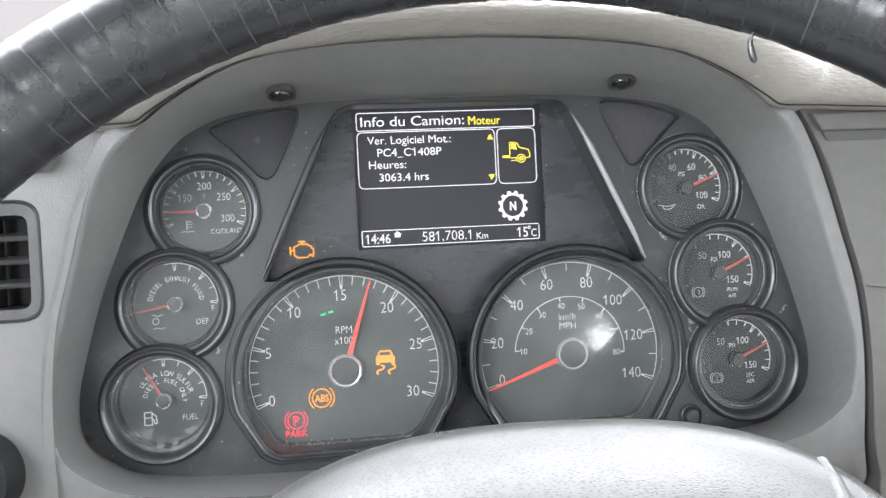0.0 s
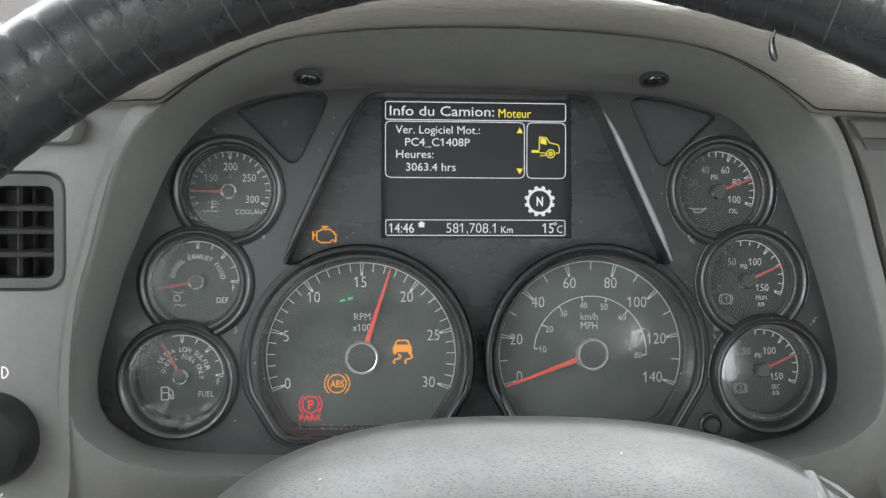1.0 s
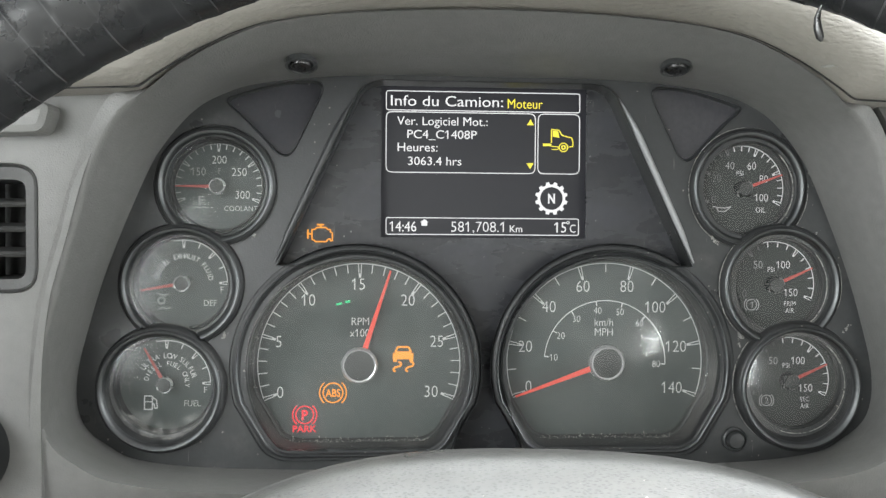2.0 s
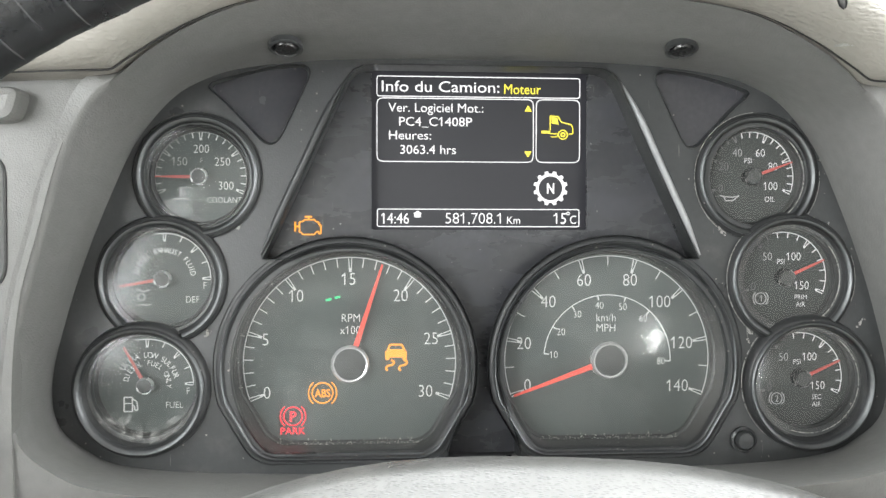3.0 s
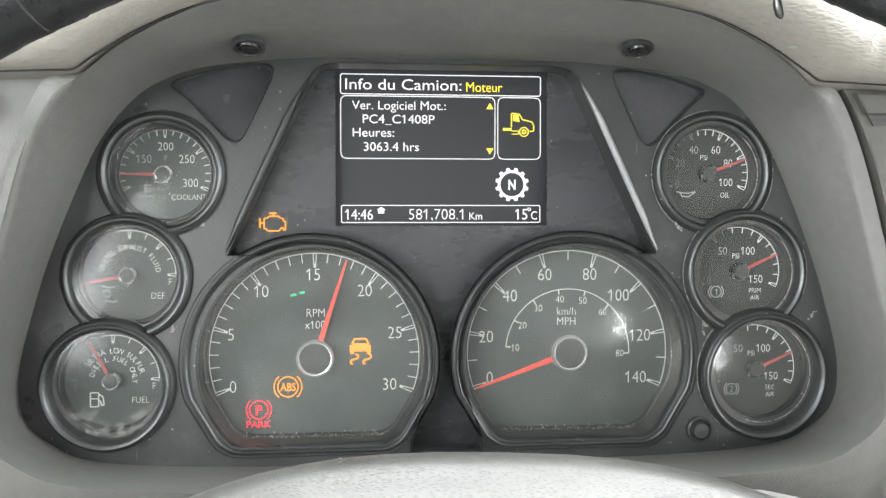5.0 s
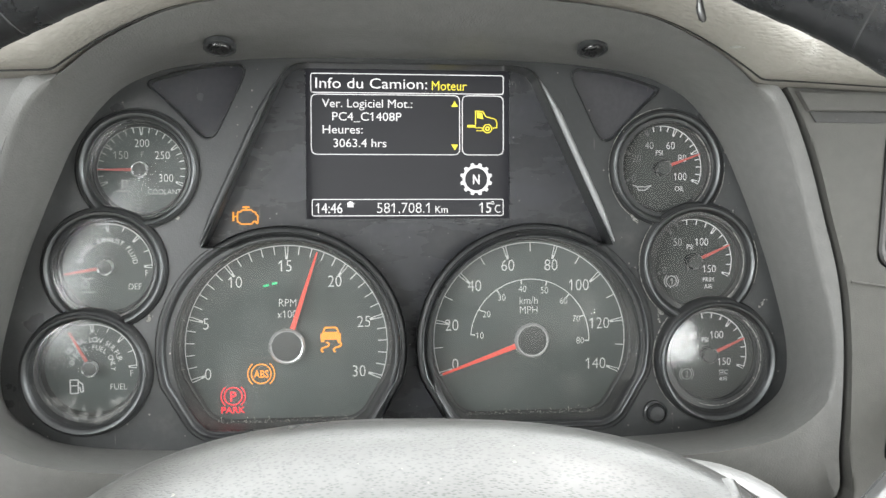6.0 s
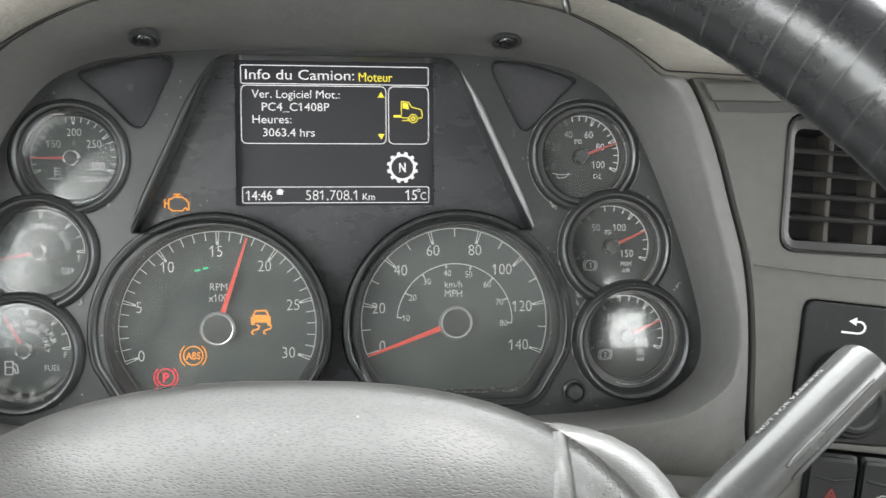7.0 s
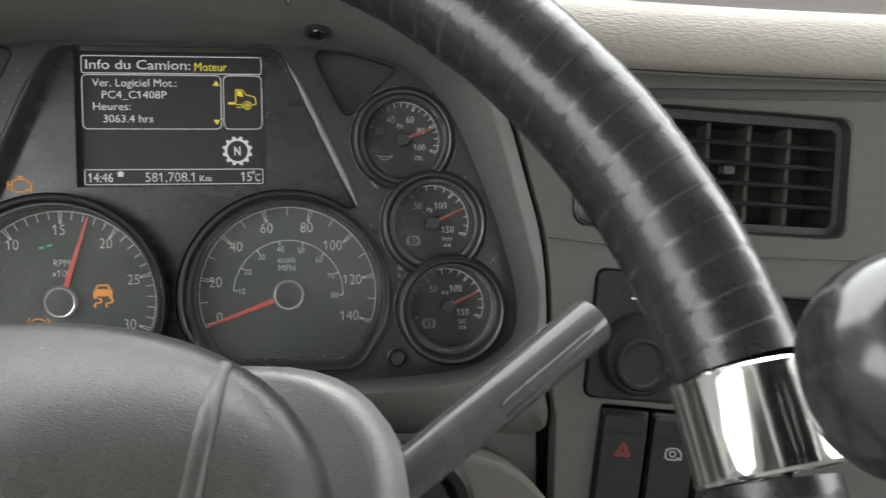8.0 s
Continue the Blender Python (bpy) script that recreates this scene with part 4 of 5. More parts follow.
eng = [(-4.4, -2.8), (-4.4, 2.2), (-3.0, 2.2), (-2.0, 3.2), (2.6, 3.2), (3.4, 2.2), (4.6, 2.2), (4.6, 0.8), (5.6, 0.8), (5.6, -3.4), (4.6, -3.4), (4.6, -2.4), (3.6, -2.4), (2.6, -3.8), (-2.8, -3.8), (-3.6, -2.8)]
eng = [(-0.0815 + x * MM, 0.0000 + z * MM) for x, z in eng]
part("engine_light", bars(poly_line(eng, 0.00065, True) + [stroke((-0.0835, 0.0046), (-0.0800, 0.0046), 0.0008), stroke((-0.0816, 0.0046), (-0.0816, 0.0033), 0.0008),
                          stroke((-0.0879, 0.0022), (-0.0879, -0.0024), 0.0008), stroke((-0.0879, 0.0), (-0.0860, 0.0), 0.0008)], -0.0079), M_AMBER, cluster, "amber lit engine symbol")

SG = dict(depth=0.0108, r_arc=0.0207, flat=False, hub_r=0.0042)
cool = gauge("coolant_gauge", *SMALL[0], -0.015, SG["depth"], 0.0265, SG["r_arc"], False, "small round coolant temperature gauge, hazy glass", 200, -20, 20, 5, 180, 0.0040, M_LENS_DUSTY, dim=True, away=(*SMALL[1], 0.0274), faded=M_GREY)
# left numerals are greyed here and below to show uneven backlight
numbers(cool, [("150", -9.6, 7.2)], 3.9, M_GREY)
numbers(cool, [("200", 0.3, 13.0), ("250", 9.8, 7.2), ("300", 11.4, -3.8)], 3.9)
numbers(cool, [("F", 0.4, 7.6)], 2.6, M_GREY)
numbers(cool, [("COOLANT", 10.6, -10.4)], 2.6)
part("thermometer_icon", bars([stroke((-0.0092, -0.0045), (-0.0092, -0.0092), 0.0007)] + [stroke((-0.0092, z), (-0.0066, z), 0.0005) for z in (-0.0050, -0.0064, -0.0078)]
                              + poly_line([(-0.0122, -0.0104), (-0.0105, -0.0098), (-0.0088, -0.0104), (-0.0070, -0.0098), (-0.0055, -0.0104)], 0.0005), -0.0005), M_GREY, cool)
deff = gauge("exhaust_fluid_gauge", *SMALL[1], -0.015, SG["depth"], 0.0271, SG["r_arc"], False, "small round exhaust fluid gauge with dusty glass, near empty", 180, 0, 8, 2, 190, 0.0040, M_LENS_DUSTY, 0.0015, 1.2, dim=True, away=(*SMALL[2], 0.0286), rim_shift=(0.0006, -0.0006), faded=M_UNDERLIT)
numbers(deff, [("F", 18.2, -3.2)], 3.2)
numbers(deff, [("DEF", 12.6, -9.6)], 3.0)
curved_words("DIESEL EXHAUST FLUID", 0.0118, 88, 8.2, 0.0025, M_WHITE, deff)
part("exhaust_icon", bars(poly_line([(-0.0125, -0.0050), (-0.0095, -0.0060), (-0.0070, -0.0052)], 0.0006) + arc(-0.0105, -0.0085, 0.0016, 0, 360, 0.0006, 12)
                          + poly_line([(-0.0120, -0.0125), (-0.0100, -0.0118), (-0.0080, -0.0125), (-0.0060, -0.0118)], 0.0005), -0.0005), M_GREY, deff)
fuel = gauge("fuel_gauge", *SMALL[2], -0.015, SG["depth"], 0.0281, SG["r_arc"], False, "small round fuel gauge with stained glass, below half", 180, 0, 8, 2, 119, 0.0040, M_LENS_STAINED, 0.0030, 0.8, dim=True, rim_shift=(-0.0009, -0.0016), faded=M_UNDERLIT)
numbers(fuel, [("E", -17.0, -3.0)], 3.2, M_UNDERLIT)
numbers(fuel, [("F", 18.4, -3.2)], 3.2)
numbers(fuel, [("FUEL", 12.2, -9.6)], 3.0)
curved_words("ULTRA LOW SULFUR", 0.0122, 80, 8.6, 0.0026, M_WHITE, fuel)
curved_words("DIESEL FUEL ONLY", 0.0086, 80, 11.4, 0.0024, M_WHITE, fuel)
part("pump_icon", bars(poly_line([(-0.0105, -0.0125), (-0.0105, -0.0060), (-0.0068, -0.0060), (-0.0068, -0.0125)], 0.0006, True) + [stroke((-0.0105, -0.0088), (-0.0068, -0.0088), 0.0005)]
                       + poly_line([(-0.0068, -0.0066), (-0.0048, -0.0080), (-0.0044, -0.0118), (-0.0056, -0.0120), (-0.0060, -0.0098), (-0.0068, -0.0096)], 0.0006), -0.0005), M_WHITE, fuel)
oil = gauge("oil_pressure_gauge", *SMALL[3], -0.015, SG["depth"], 0.0276, SG["r_arc"], False, "small round oil pressure gauge, needle near eighty", 200, -20, 20, 4, 20, 0.0040, M_LENS, away=(*SMALL[4], 0.0284), rim_shift=(-0.0012, 0.0), hub_mat=M_HUB_DARK, faded=M_UNDERLIT)
numbers(oil, [("0", -13.6, -5.0), ("20", -12.2, 5.0)], 3.7, M_UNDERLIT)
numbers(oil, [("40", -5.8, 11.2)], 3.7, M_GREY)
numbers(oil, [("60", 5.0, 11.2), ("80", 11.0, 5.0), ("100", 10.0, -4.0)], 3.7)
numbers(oil, [("PSI", -0.8, 7.6)], 2.5)
numbers(oil, [("OIL", 9.6, -10.0)], 2.5)
part("oil_can_icon", bars(poly_line([(-0.0140, -0.0085), (-0.0120, -0.0088), (-0.0112, -0.0108), (-0.0078, -0.0108), (-0.0048, -0.0085), (-0.0078, -0.0092), (-0.0118, -0.0090)], 0.0005), -0.0005), M_GREY, oil)
recentre(oil, -0.0013, 1.045)
for nm, pos, top_word, digit, rr, lift, lab in (("primary_air_gauge", SMALL[4], "PRIM", "1", 0.0288, 0.0015, "small round primary air pressure gauge with chipped rim"),
                                           ("secondary_air_gauge", SMALL[5], "SEC", "2", 0.0298, 0.0030, "small round secondary air pressure gauge in the lower corner")):
    g = gauge(nm, *pos, -0.015, SG["depth"], rr, SG["r_arc"], False, lab, 200, -20, 15, 5, 24, 0.0040, M_LENS, lift, -1.08 if digit == "2" else 0.0, None if digit == "2" else (*SMALL[5], 0.0294),
              rim_shift=(0.0, -0.0022) if digit == "2" else (-0.0014, -0.0005), hub_mat=M_HUB_DARK, faded=M_UNDERLIT)
    numbers(g, [("0", -13.8, -4.2)], 3.8, M_UNDERLIT)
    numbers(g, [("50", -7.2, 9.6)], 3.8, M_GREY)
    numbers(g, [("100", 5.2, 9.6), ("150", 9.2, -3.8)], 3.8)
    numbers(g, [("PSI", -0.8, 7.2)], 2.5)
    numbers(g, [(top_word, 8.8, -9.2), ("AIR", 8.8, -12.6)], 2.3)
    part("brake_circuit_icon", bars(arc(-0.0102, -0.0098, 0.0026, 0, 360, 0.0004, 20) + arc(-0.0102, -0.0098, 0.0036, 130, 230, 0.0004, 8) + arc(-0.0102, -0.0098, 0.0036, -50, 50, 0.0004, 8), -0.0005), M_GREY, g)
    words("numeral", digit, -0.0102, -0.0098, 0.0030, M_GREY, g)
    recentre(g, -0.0015, 1.045)

# dried residue where the bezels meet: small crumbs along each joint
def crumbs(cx, cz, length, width, angle, count, seed):
    rng = random.Random(seed)
    c, s = math.cos(radians(angle)), math.sin(radians(angle))
    polys = []
    for _ in range(count):
        u, v, r = rng.gauss(0, 0.4) * length, rng.gauss(0, 0.4) * width, rng.uniform(0.00014, 0.00055)
        px, pz = cx + u * c - v * s, cz + u * s + v * c
        n = rng.randint(5, 7)
        polys.append([(px + r * rng.uniform(0.6, 1.3) * math.cos(2 * math.pi * k / n), pz + r * rng.uniform(0.6, 1.3) * math.sin(2 * math.pi * k / n)) for k in range(n)])
    return bars(polys, FACE_Y - 0.0009)


for cx, cz, length, width, angle, count in ((0.1122, -0.0020, 0.0035, 0.0010, -50, 26), (0.1262, -0.0492, 0.0030, 0.0011, -60, 24), (0.1255, -0.0530, 0.0030, 0.0005, -75, 10),
                                            (-0.1262, -0.0492, 0.0030, 0.0010, 60, 20), (-0.1120, -0.0010, 0.0022, 0.0008, 50, 12), (0.1640, 0.0010, 0.0030, 0.0006, 70, 10), (0.1800, -0.0460, 0.0030, 0.0008, 60, 14)):
    part("residue", crumbs(cx, cz, length, width, angle, count, count + int(cx * 1e4)), M_RESIDUE, cluster, "pale dried residue")


def dried_arc(cx, cz, r, a0, a1, wide, y, seed):
    """A broken, uneven line of dried dirt along a rim."""
    rng = random.Random(seed)
    polys, a, w = [], a0, wide
    while a < a1:
        step = rng.uniform(0.8, 2.0)
        w2 = max(wide * rng.uniform(0.15, 1.3), 0.00008)
        if rng.random() > 0.14:
            t0, t1 = radians(a), radians(a + step)
            polys.append([(cx + q * math.cos(t), cz + q * math.sin(t)) for q, t in ((r - w / 2, t0), (r + w / 2, t0), (r + w2 / 2, t1), (r - w2 / 2, t1))])
        a, w = a + step, w2
    return bars(polys, y)


def foot_dirt(count, seed, f0, f1):
    """Fine pale crumbs along a large dial's rim, most of them at its flat foot."""
    rng = random.Random(seed)
    rim, polys = outline_round(0.0575, True), []
    while len(polys) < count:
        x, z = rng.choice(rim)
        if z < -0.030:
            x = rng.uniform(-0.037, 0.037)
            z = -0.0415
        elif rng.random() > 0.22:
            continue
        f, r = rng.uniform(f0, f1), rng.uniform(0.00010, 0.00036)
        x, z = x * f + rng.gauss(0, 0.0004), z * f + abs(rng.gauss(0, 0.0011))
        polys.append([(x + r * rng.uniform(0.5, 1.5) * math.cos(2 * math.pi * k / 5), z + r * rng.uniform(0.5, 1.5) * math.sin(2 * math.pi * k / 5)) for k in range(5)])
    return bars(polys, -0.0046)


part("residue", foot_dirt(330, 5, 0.905, 0.935), M_RESIDUE, tach, "pale crumbs along the dial's foot")
part("residue", foot_dirt(360, 6, 0.905, 0.935), M_RESIDUE, speedo, "pale crumbs along the dial's foot")
for nm, r, arcs in (("oil_pressure_gauge", 0.0232, ((-62, 48),)), ("primary_air_gauge", 0.0237, ((-72, 40),)), ("secondary_air_gauge", 0.0243, ((-110, 52),))):
    g = bpy.data.objects[nm]
    for k, (a0, a1) in enumerate(arcs):
        part("residue", dried_arc(-0.0005, -0.0008 if "sec" in nm else -0.0003, r, a0, a1, 0.00055, -0.0066 - (0.0015 if "prim" in nm else 0.0030 if "sec" in nm else 0.0), len(nm) + k), M_RESIDUE, g, "pale dried line at the glass's edge")
for (cx, cz), r, a0, a1, w in ((SMALL[3], 0.0303, 95, 240, 0.00028), (SMALL[4], 0.0313, 138, 228, 0.0004), (SMALL[5], 0.0323, 140, 232, 0.0004), (SMALL[3], 0.0303, -35, 5, 0.0003), (SMALL[4], 0.0313, -20, 20, 0.0003)):
    part("residue", dried_arc(cx - 0.0010, cz - 0.0004, r, a0, a1, w, FACE_Y - 0.0014, int(a0 + cz * 1e4)), M_RESIDUE, cluster, "pale dried residue")


# ---------- air vents ----------
def vent(x0, z0, x1, z1, y, slats, vanes, label, tilt=0.0, m_frame=M_VENT, m_vane=M_VENT):
    """A louvred outlet sunk in the panel: frame, slats across, vanes behind."""
    v = thing("air_vent", at((x0 + x1) / 2, y, (z0 + z1) / 2, 0, tilt, 0), label, "air vent", "dashboard vents")
    w, h = (x1 - x0) / 2, (z1 - z0) / 2
    o = rect(-w, -h, w, h, 0.010, 5)
    i = rect(-w + 0.0065, -h + 0.0055, w - 0.0065, h - 0.0065, 0.005, 5)
    part("frame", loft([[(a, 0.002, b) for a, b in o], [(a, -0.0006, b) for a, b in o], [(a, -0.0012, b) for a, b in scaled(o, 0.985)], [(a, 0.0040, b) for a, b in scaled(o, 0.955)],
                        [(a, 0.0048, b) for a, b in i], [(a, 0.030, b) for a, b in scaled(i, 0.96)]]), m_frame, v, "dark grey rounded frame", smooth=35)
    part("duct", plate(rect(-w, -h, w, h), 0.030, 0.032), M_DARK, v)
    ih, iw = h - 0.006, w - 0.0065
    for k in range(1, slats + 1):
        z = ih - 2 * ih * k / (slats + 1) - 0.0005
        bm = loft([[(sx, 0.0060, z - 0.0010), (sx, 0.0048, z), (sx, 0.0060, z + 0.0012), (sx, 0.017, z + 0.0030), (sx, 0.017, z + 0.0014)] for sx in (-iw, iw)], True, True, True)
        part("slat", bm, m_frame, v)
    for k in range(1, vanes + 1):
        x = -iw + 2 * iw * k / (vanes + 1)
        part("vane", loft([[(x - 0.0013, 0.0125, sz), (x, 0.0110, sz), (x + 0.0013, 0.0125, sz), (x + 0.0010, 0.026, sz), (x - 0.0010, 0.026, sz)] for sz in (-ih, ih)], True, True, True), m_vane, v)
    return v


vent(*VENT_L, -0.0655, 3, 4, "grey louvred air vent with dusty slats in the lighter panel", 0.0, M_VENT_GREY, M_VENT_GREY)
vr = vent(*VENT_R, R_Y, 4, 5, "dark louvred air vent beside the rotary switch panel", VENT_TILT, M_VENT_DARK, M_VANE)
part("tab", plate(rect(0.004, -0.0015, 0.0105, 0.0030, 0.001), -0.0005, 0.006), M_VENT, vr, "small adjusting tab")

# ---------- switches ----------
sw = thing("rotary_switch", at(0.2515, R_Y, -0.0867, 0, 7, 0), "black rotary switch on a square plate with white arrow", "switch")
part("plate", plate(rect(-0.0272, -0.0345, 0.0272, 0.0345, 0.006), -0.0016, 0.004, (), 0.001), M_SWITCH, sw)
part("collar", lathe([(0.0225, -0.001), (0.0222, -0.006), (0.0205, -0.0092), (0.0165, -0.0108), (0.0120, -0.0114), (0.0, -0.0116)], 44, False), M_SWITCH, sw, smooth=35).location = (0.0005, 0, -0.0095)
part("knob", lathe([(0.0150, -0.006), (0.0148, -0.014), (0.0135, -0.0160), (0.0118, -0.0162), (0.0108, -0.0148), (0.0, -0.0145)], 44, False), M_SWITCH, sw, smooth=35).location = (-0.0025, 0, -0.0130)
ar = [(-0.0075, 0.0205)] + [(0.0010 + 0.0035 * math.cos(radians(a)) * 1.1, 0.0235 + 0.0030 * math.sin(radians(a))) for a in range(-90, 80, 20)] + [(-0.0015, 0.0262)]
part("arrow_mark", bars(poly_line(ar, 0.0010) + [[(-0.0040, 0.0262), (0.0000, 0.0242), (0.0000, 0.0284)]], -0.0018), M_MARK, sw, "white curved arrow")

for k in range(4):
    x = 0.2420 + k * 0.0283
    r = thing("rocker_switch", at(x - 0.0028, R_Y + 0.001, -0.1570 - k * 0.0040, 0, 8, 0), "black rocker switch with %s symbol" % ("red triangle" if k == 0 else "white engine" if k == 1 else "white"), "switch", "rocker switches")
    rings = []
    for f, y in ((1, 0.010), (1, -0.0020), (0.95, -0.0034)):
        rings.append([(px * f, y, pz * f) for px, pz in rect(-0.0132, -0.031, 0.0132, 0.031, 0.0025)])
    part("frame", loft(rings, True, False, False), M_SWITCH, r)
    key = part("rocker", loft([[(px, y, pz) for px, pz in rect(-0.0122, z0, 0.0122, z1, 0.002)] for y, z0, z1 in ((0.004, -0.0292, 0.0292), (-0.0035, -0.0292, 0.0292), (-0.0048, -0.027, 0.0275))], True, True, True), M_SWITCH, r)
    part("ridge", tube([(-0.010, -0.0048, 0.0195), (0.0, -0.0054, 0.0182), (0.010, -0.0048, 0.0195)], 0.0008, 8), M_SWITCH, key)
    if k == 0:
        part("symbol", bars(poly_line([(-0.0042, 0.0065), (0.0042, 0.0065), (0.0, 0.0137)], 0.0010, True) + poly_line([(-0.0020, 0.0079), (0.0020, 0.0079), (0.0, 0.0113)], 0.0007, True), -0.0052), M_RED_MARK, key, "red warning triangle")
    elif k == 1:
        e = [(x_ * 0.9, 0.0100 + z_ * 0.9) for x_, z_ in [(a + 0.0815, b) for a, b in eng]]
        part("symbol", bars(poly_line(e, 0.0008, True) + arc(0, 0.0098, 0.0016, 0, 360, 0.0008, 12), -0.0052), M_SYMBOL, key)
    else:
        part("symbol", bars(arc(0, 0.0100, 0.0036, 0, 360, 0.0008, 18) + [stroke((-0.004, 0.0065), (0.004, 0.0135), 0.0008), stroke((-0.005, 0.0060), (0.003, 0.0060), 0.0007)], -0.0052), M_SYMBOL, key)

hl = thing("headlamp_switch", at(-0.2295, -0.0655, -0.0925), "round black headlamp knob on the lighter panel", "switch")
hl_knob = part("knob", lathe([(0.0215, 0.0), (0.0213, -0.004), (0.0200, -0.0120), (0.0185, -0.0160), (0.0150, -0.0172), (0.0, -0.0165)], 44, False), M_SWITCH, hl, smooth=35)
part("grip", plate(rect(-0.0035, -0.0165, 0.0035, 0.0165, 0.002), -0.0225, -0.015, (), 0.001), M_SWITCH, hl_knob)
part("lamp_mark", bars(arc(0.0050, 0.0300, 0.0026, -90, 90, 0.0007, 12) + [stroke((0.0050, 0.0326), (0.0050, 0.0274), 0.0007)] + [stroke((-0.0010, z), (0.0036, z), 0.0006) for z in (0.0280, 0.0293, 0.0307, 0.0320)], -0.0003), M_MARK, hl, "white lamp symbol")
part("star_mark", bars([stroke((0.0, -0.0275), (0.006, -0.0275), 0.0007), stroke((0.0015, -0.0300), (0.0050, -0.0250), 0.0006), stroke((0.0050, -0.0300), (0.0015, -0.0250), 0.0006)], -0.0003), M_MARK, hl)

# ---------- steering wheel ----------
N_ = Vector((-0.1759, -1.0, 0.4014)).normalized()
U_ = Vector((-N_.y, N_.x, 0)).normalized()
V_ = N_.cross(U_)
WHEEL = DASH @ Matrix.Translation((-0.0322, -0.2760, -0.1153)) @ Matrix((U_, V_, N_)).transposed().to_4x4()
R_W, r_W = 0.2325, 0.0188
wheel = thing("steering_wheel", WHEEL, "truck steering wheel with black leather-wrapped rim and grey horn pad", "steering wheel")


def wrap(a0, a1, pitch=0.0104, n=22, per=12):
    """The rim in helical turns of leather strip, each lapping the next."""
    turns = R_W * radians(abs(a1 - a0)) / pitch
    m = int(turns * per)
    bm = bmesh.new()
    uv = bm.loops.layers.uv.new("turn")
    rows, phase = [], []
    for i in range(m + 1):
        f = radians(a0 + (a1 - a0) * i / m)
        row, ph = [], []
        for j in range(n):
            t = 2 * math.pi * j / n
            turn = i / per + j / n + 0.10 * math.sin(i * 0.021)
            s = turn % 1.0
            ph.append(turn)
            lump = noise.noise((i * 0.05, math.cos(t) * 1.5, math.sin(t) * 1.5 + 9))
            r = r_W * (0.992 + 0.014 * (1 - s) + 0.018 * lump)
            row.append(bm.verts.new(((R_W + r * math.cos(t)) * math.cos(f), (R_W + r * math.cos(t)) * math.sin(f), r * math.sin(t))))
        rows.append(row)
        phase.append(ph)
    for i in range(m):
        for j in range(n):
            k = (j + 1) % n
            face = bm.faces.new((rows[i][j], rows[i + 1][j], rows[i + 1][k], rows[i][k]))
            base = phase[i][j]
            for lp, (di, dj) in zip(face.loops, ((0, 0), (1, 0), (1, 1), (0, 1))):
                lp[uv].uv = (base + di / per + dj / n, i / m)
    return bm


part("rim_wrap", wrap(14.2, 366.2), M_WRAP, wheel, "black leather strip wound round the rim", smooth=75)


PAD_LEFT = 0.106  # the pad reaches farther on this side of its middle


def pad_ring(k, w, cx=0.016, hw=0.097, top=0.0725, low=0.085, p=2.5):
    out = []
    for i in range(72):
        a = 2 * math.pi * i / 72
        c, s = math.cos(a), math.sin(a)
        e = 2 / p
        out.append((cx + k * (hw if c > 0 else PAD_LEFT) * math.copysign(abs(c) ** e, c), k * (top if s > 0 else low) * math.copysign(abs(s) ** e, s), w))
    return out


PAD = ((0.93, -0.040), (0.99, -0.020), (1.0, -0.006), (0.995, 0.001), (0.975, 0.0068), (0.94, 0.0112), (0.87, 0.0168), (0.75, 0.0235), (0.6, 0.0300), (0.4, 0.0355), (0.2, 0.0385), (0.01, 0.0395))
horn_pad = part("horn_pad", loft([pad_ring(k, w) for k, w in PAD], True, True, True), M_PAD, wheel, "worn grey grained horn pad", smooth=60)


def pad_height(x, y):
    """Height of the pad's top at a place of the wheel's plane."""
    e = 2.5
    k = (abs((x - 0.016) / (0.097 if x > 0.016 else PAD_LEFT)) ** e + abs(y / (0.0725 if y > 0 else 0.085)) ** e) ** (1 / e)
    for (k0, w0), (k1, w1) in zip(PAD[2:], PAD[3:]):
        if k1 <= k <= k0:
            return w1 + (w0 - w1) * (k - k1) / (k0 - k1)
    return PAD[-1][1] if k < 0.01 else -0.006


for s in (1, -1):
    pts = []
    for i in range(24):
        y = -0.065 + (0.122 if s > 0 else 0.100) * i / 23
        x = 0.016 + s * ((0.064 if s > 0 else 0.088) - 0.010 * ((y - 0.06) / 0.1) ** 2)
        pts.append((x, y, pad_height(x, y) - 0.0025 - 0.0006 * (i / 23) ** 3))
    part("pad_seam", tube(pts, [0.0038 * min(1, 0.7 + (23 - i) / 10) for i in range(24)], 16), M_PAD, horn_pad, "raised seam of the horn pad", smooth=True)
for s in (1, -1):
    a = radians(2 if s > 0 else 178)
    secs = []
    for k in range(9):
        t = k / 8
        x = (0.016 + s * 0.085) * (1 - t) + R_W * math.cos(a) * t
        h = 0.026 - 0.008 * math.sin(math.pi * t)
        cz = -0.008 * (1 - t)
        secs.append([(x, -0.004 + h * math.cos(q), cz + (0.008 if abs(math.sin(q)) else 0.008) * math.sin(q)) for q in [2 * math.pi * j / 20 for j in range(20)]])
    part("spoke", loft(secs, True, True, True), M_SHROUD, wheel, "grey spoke", smooth=True)

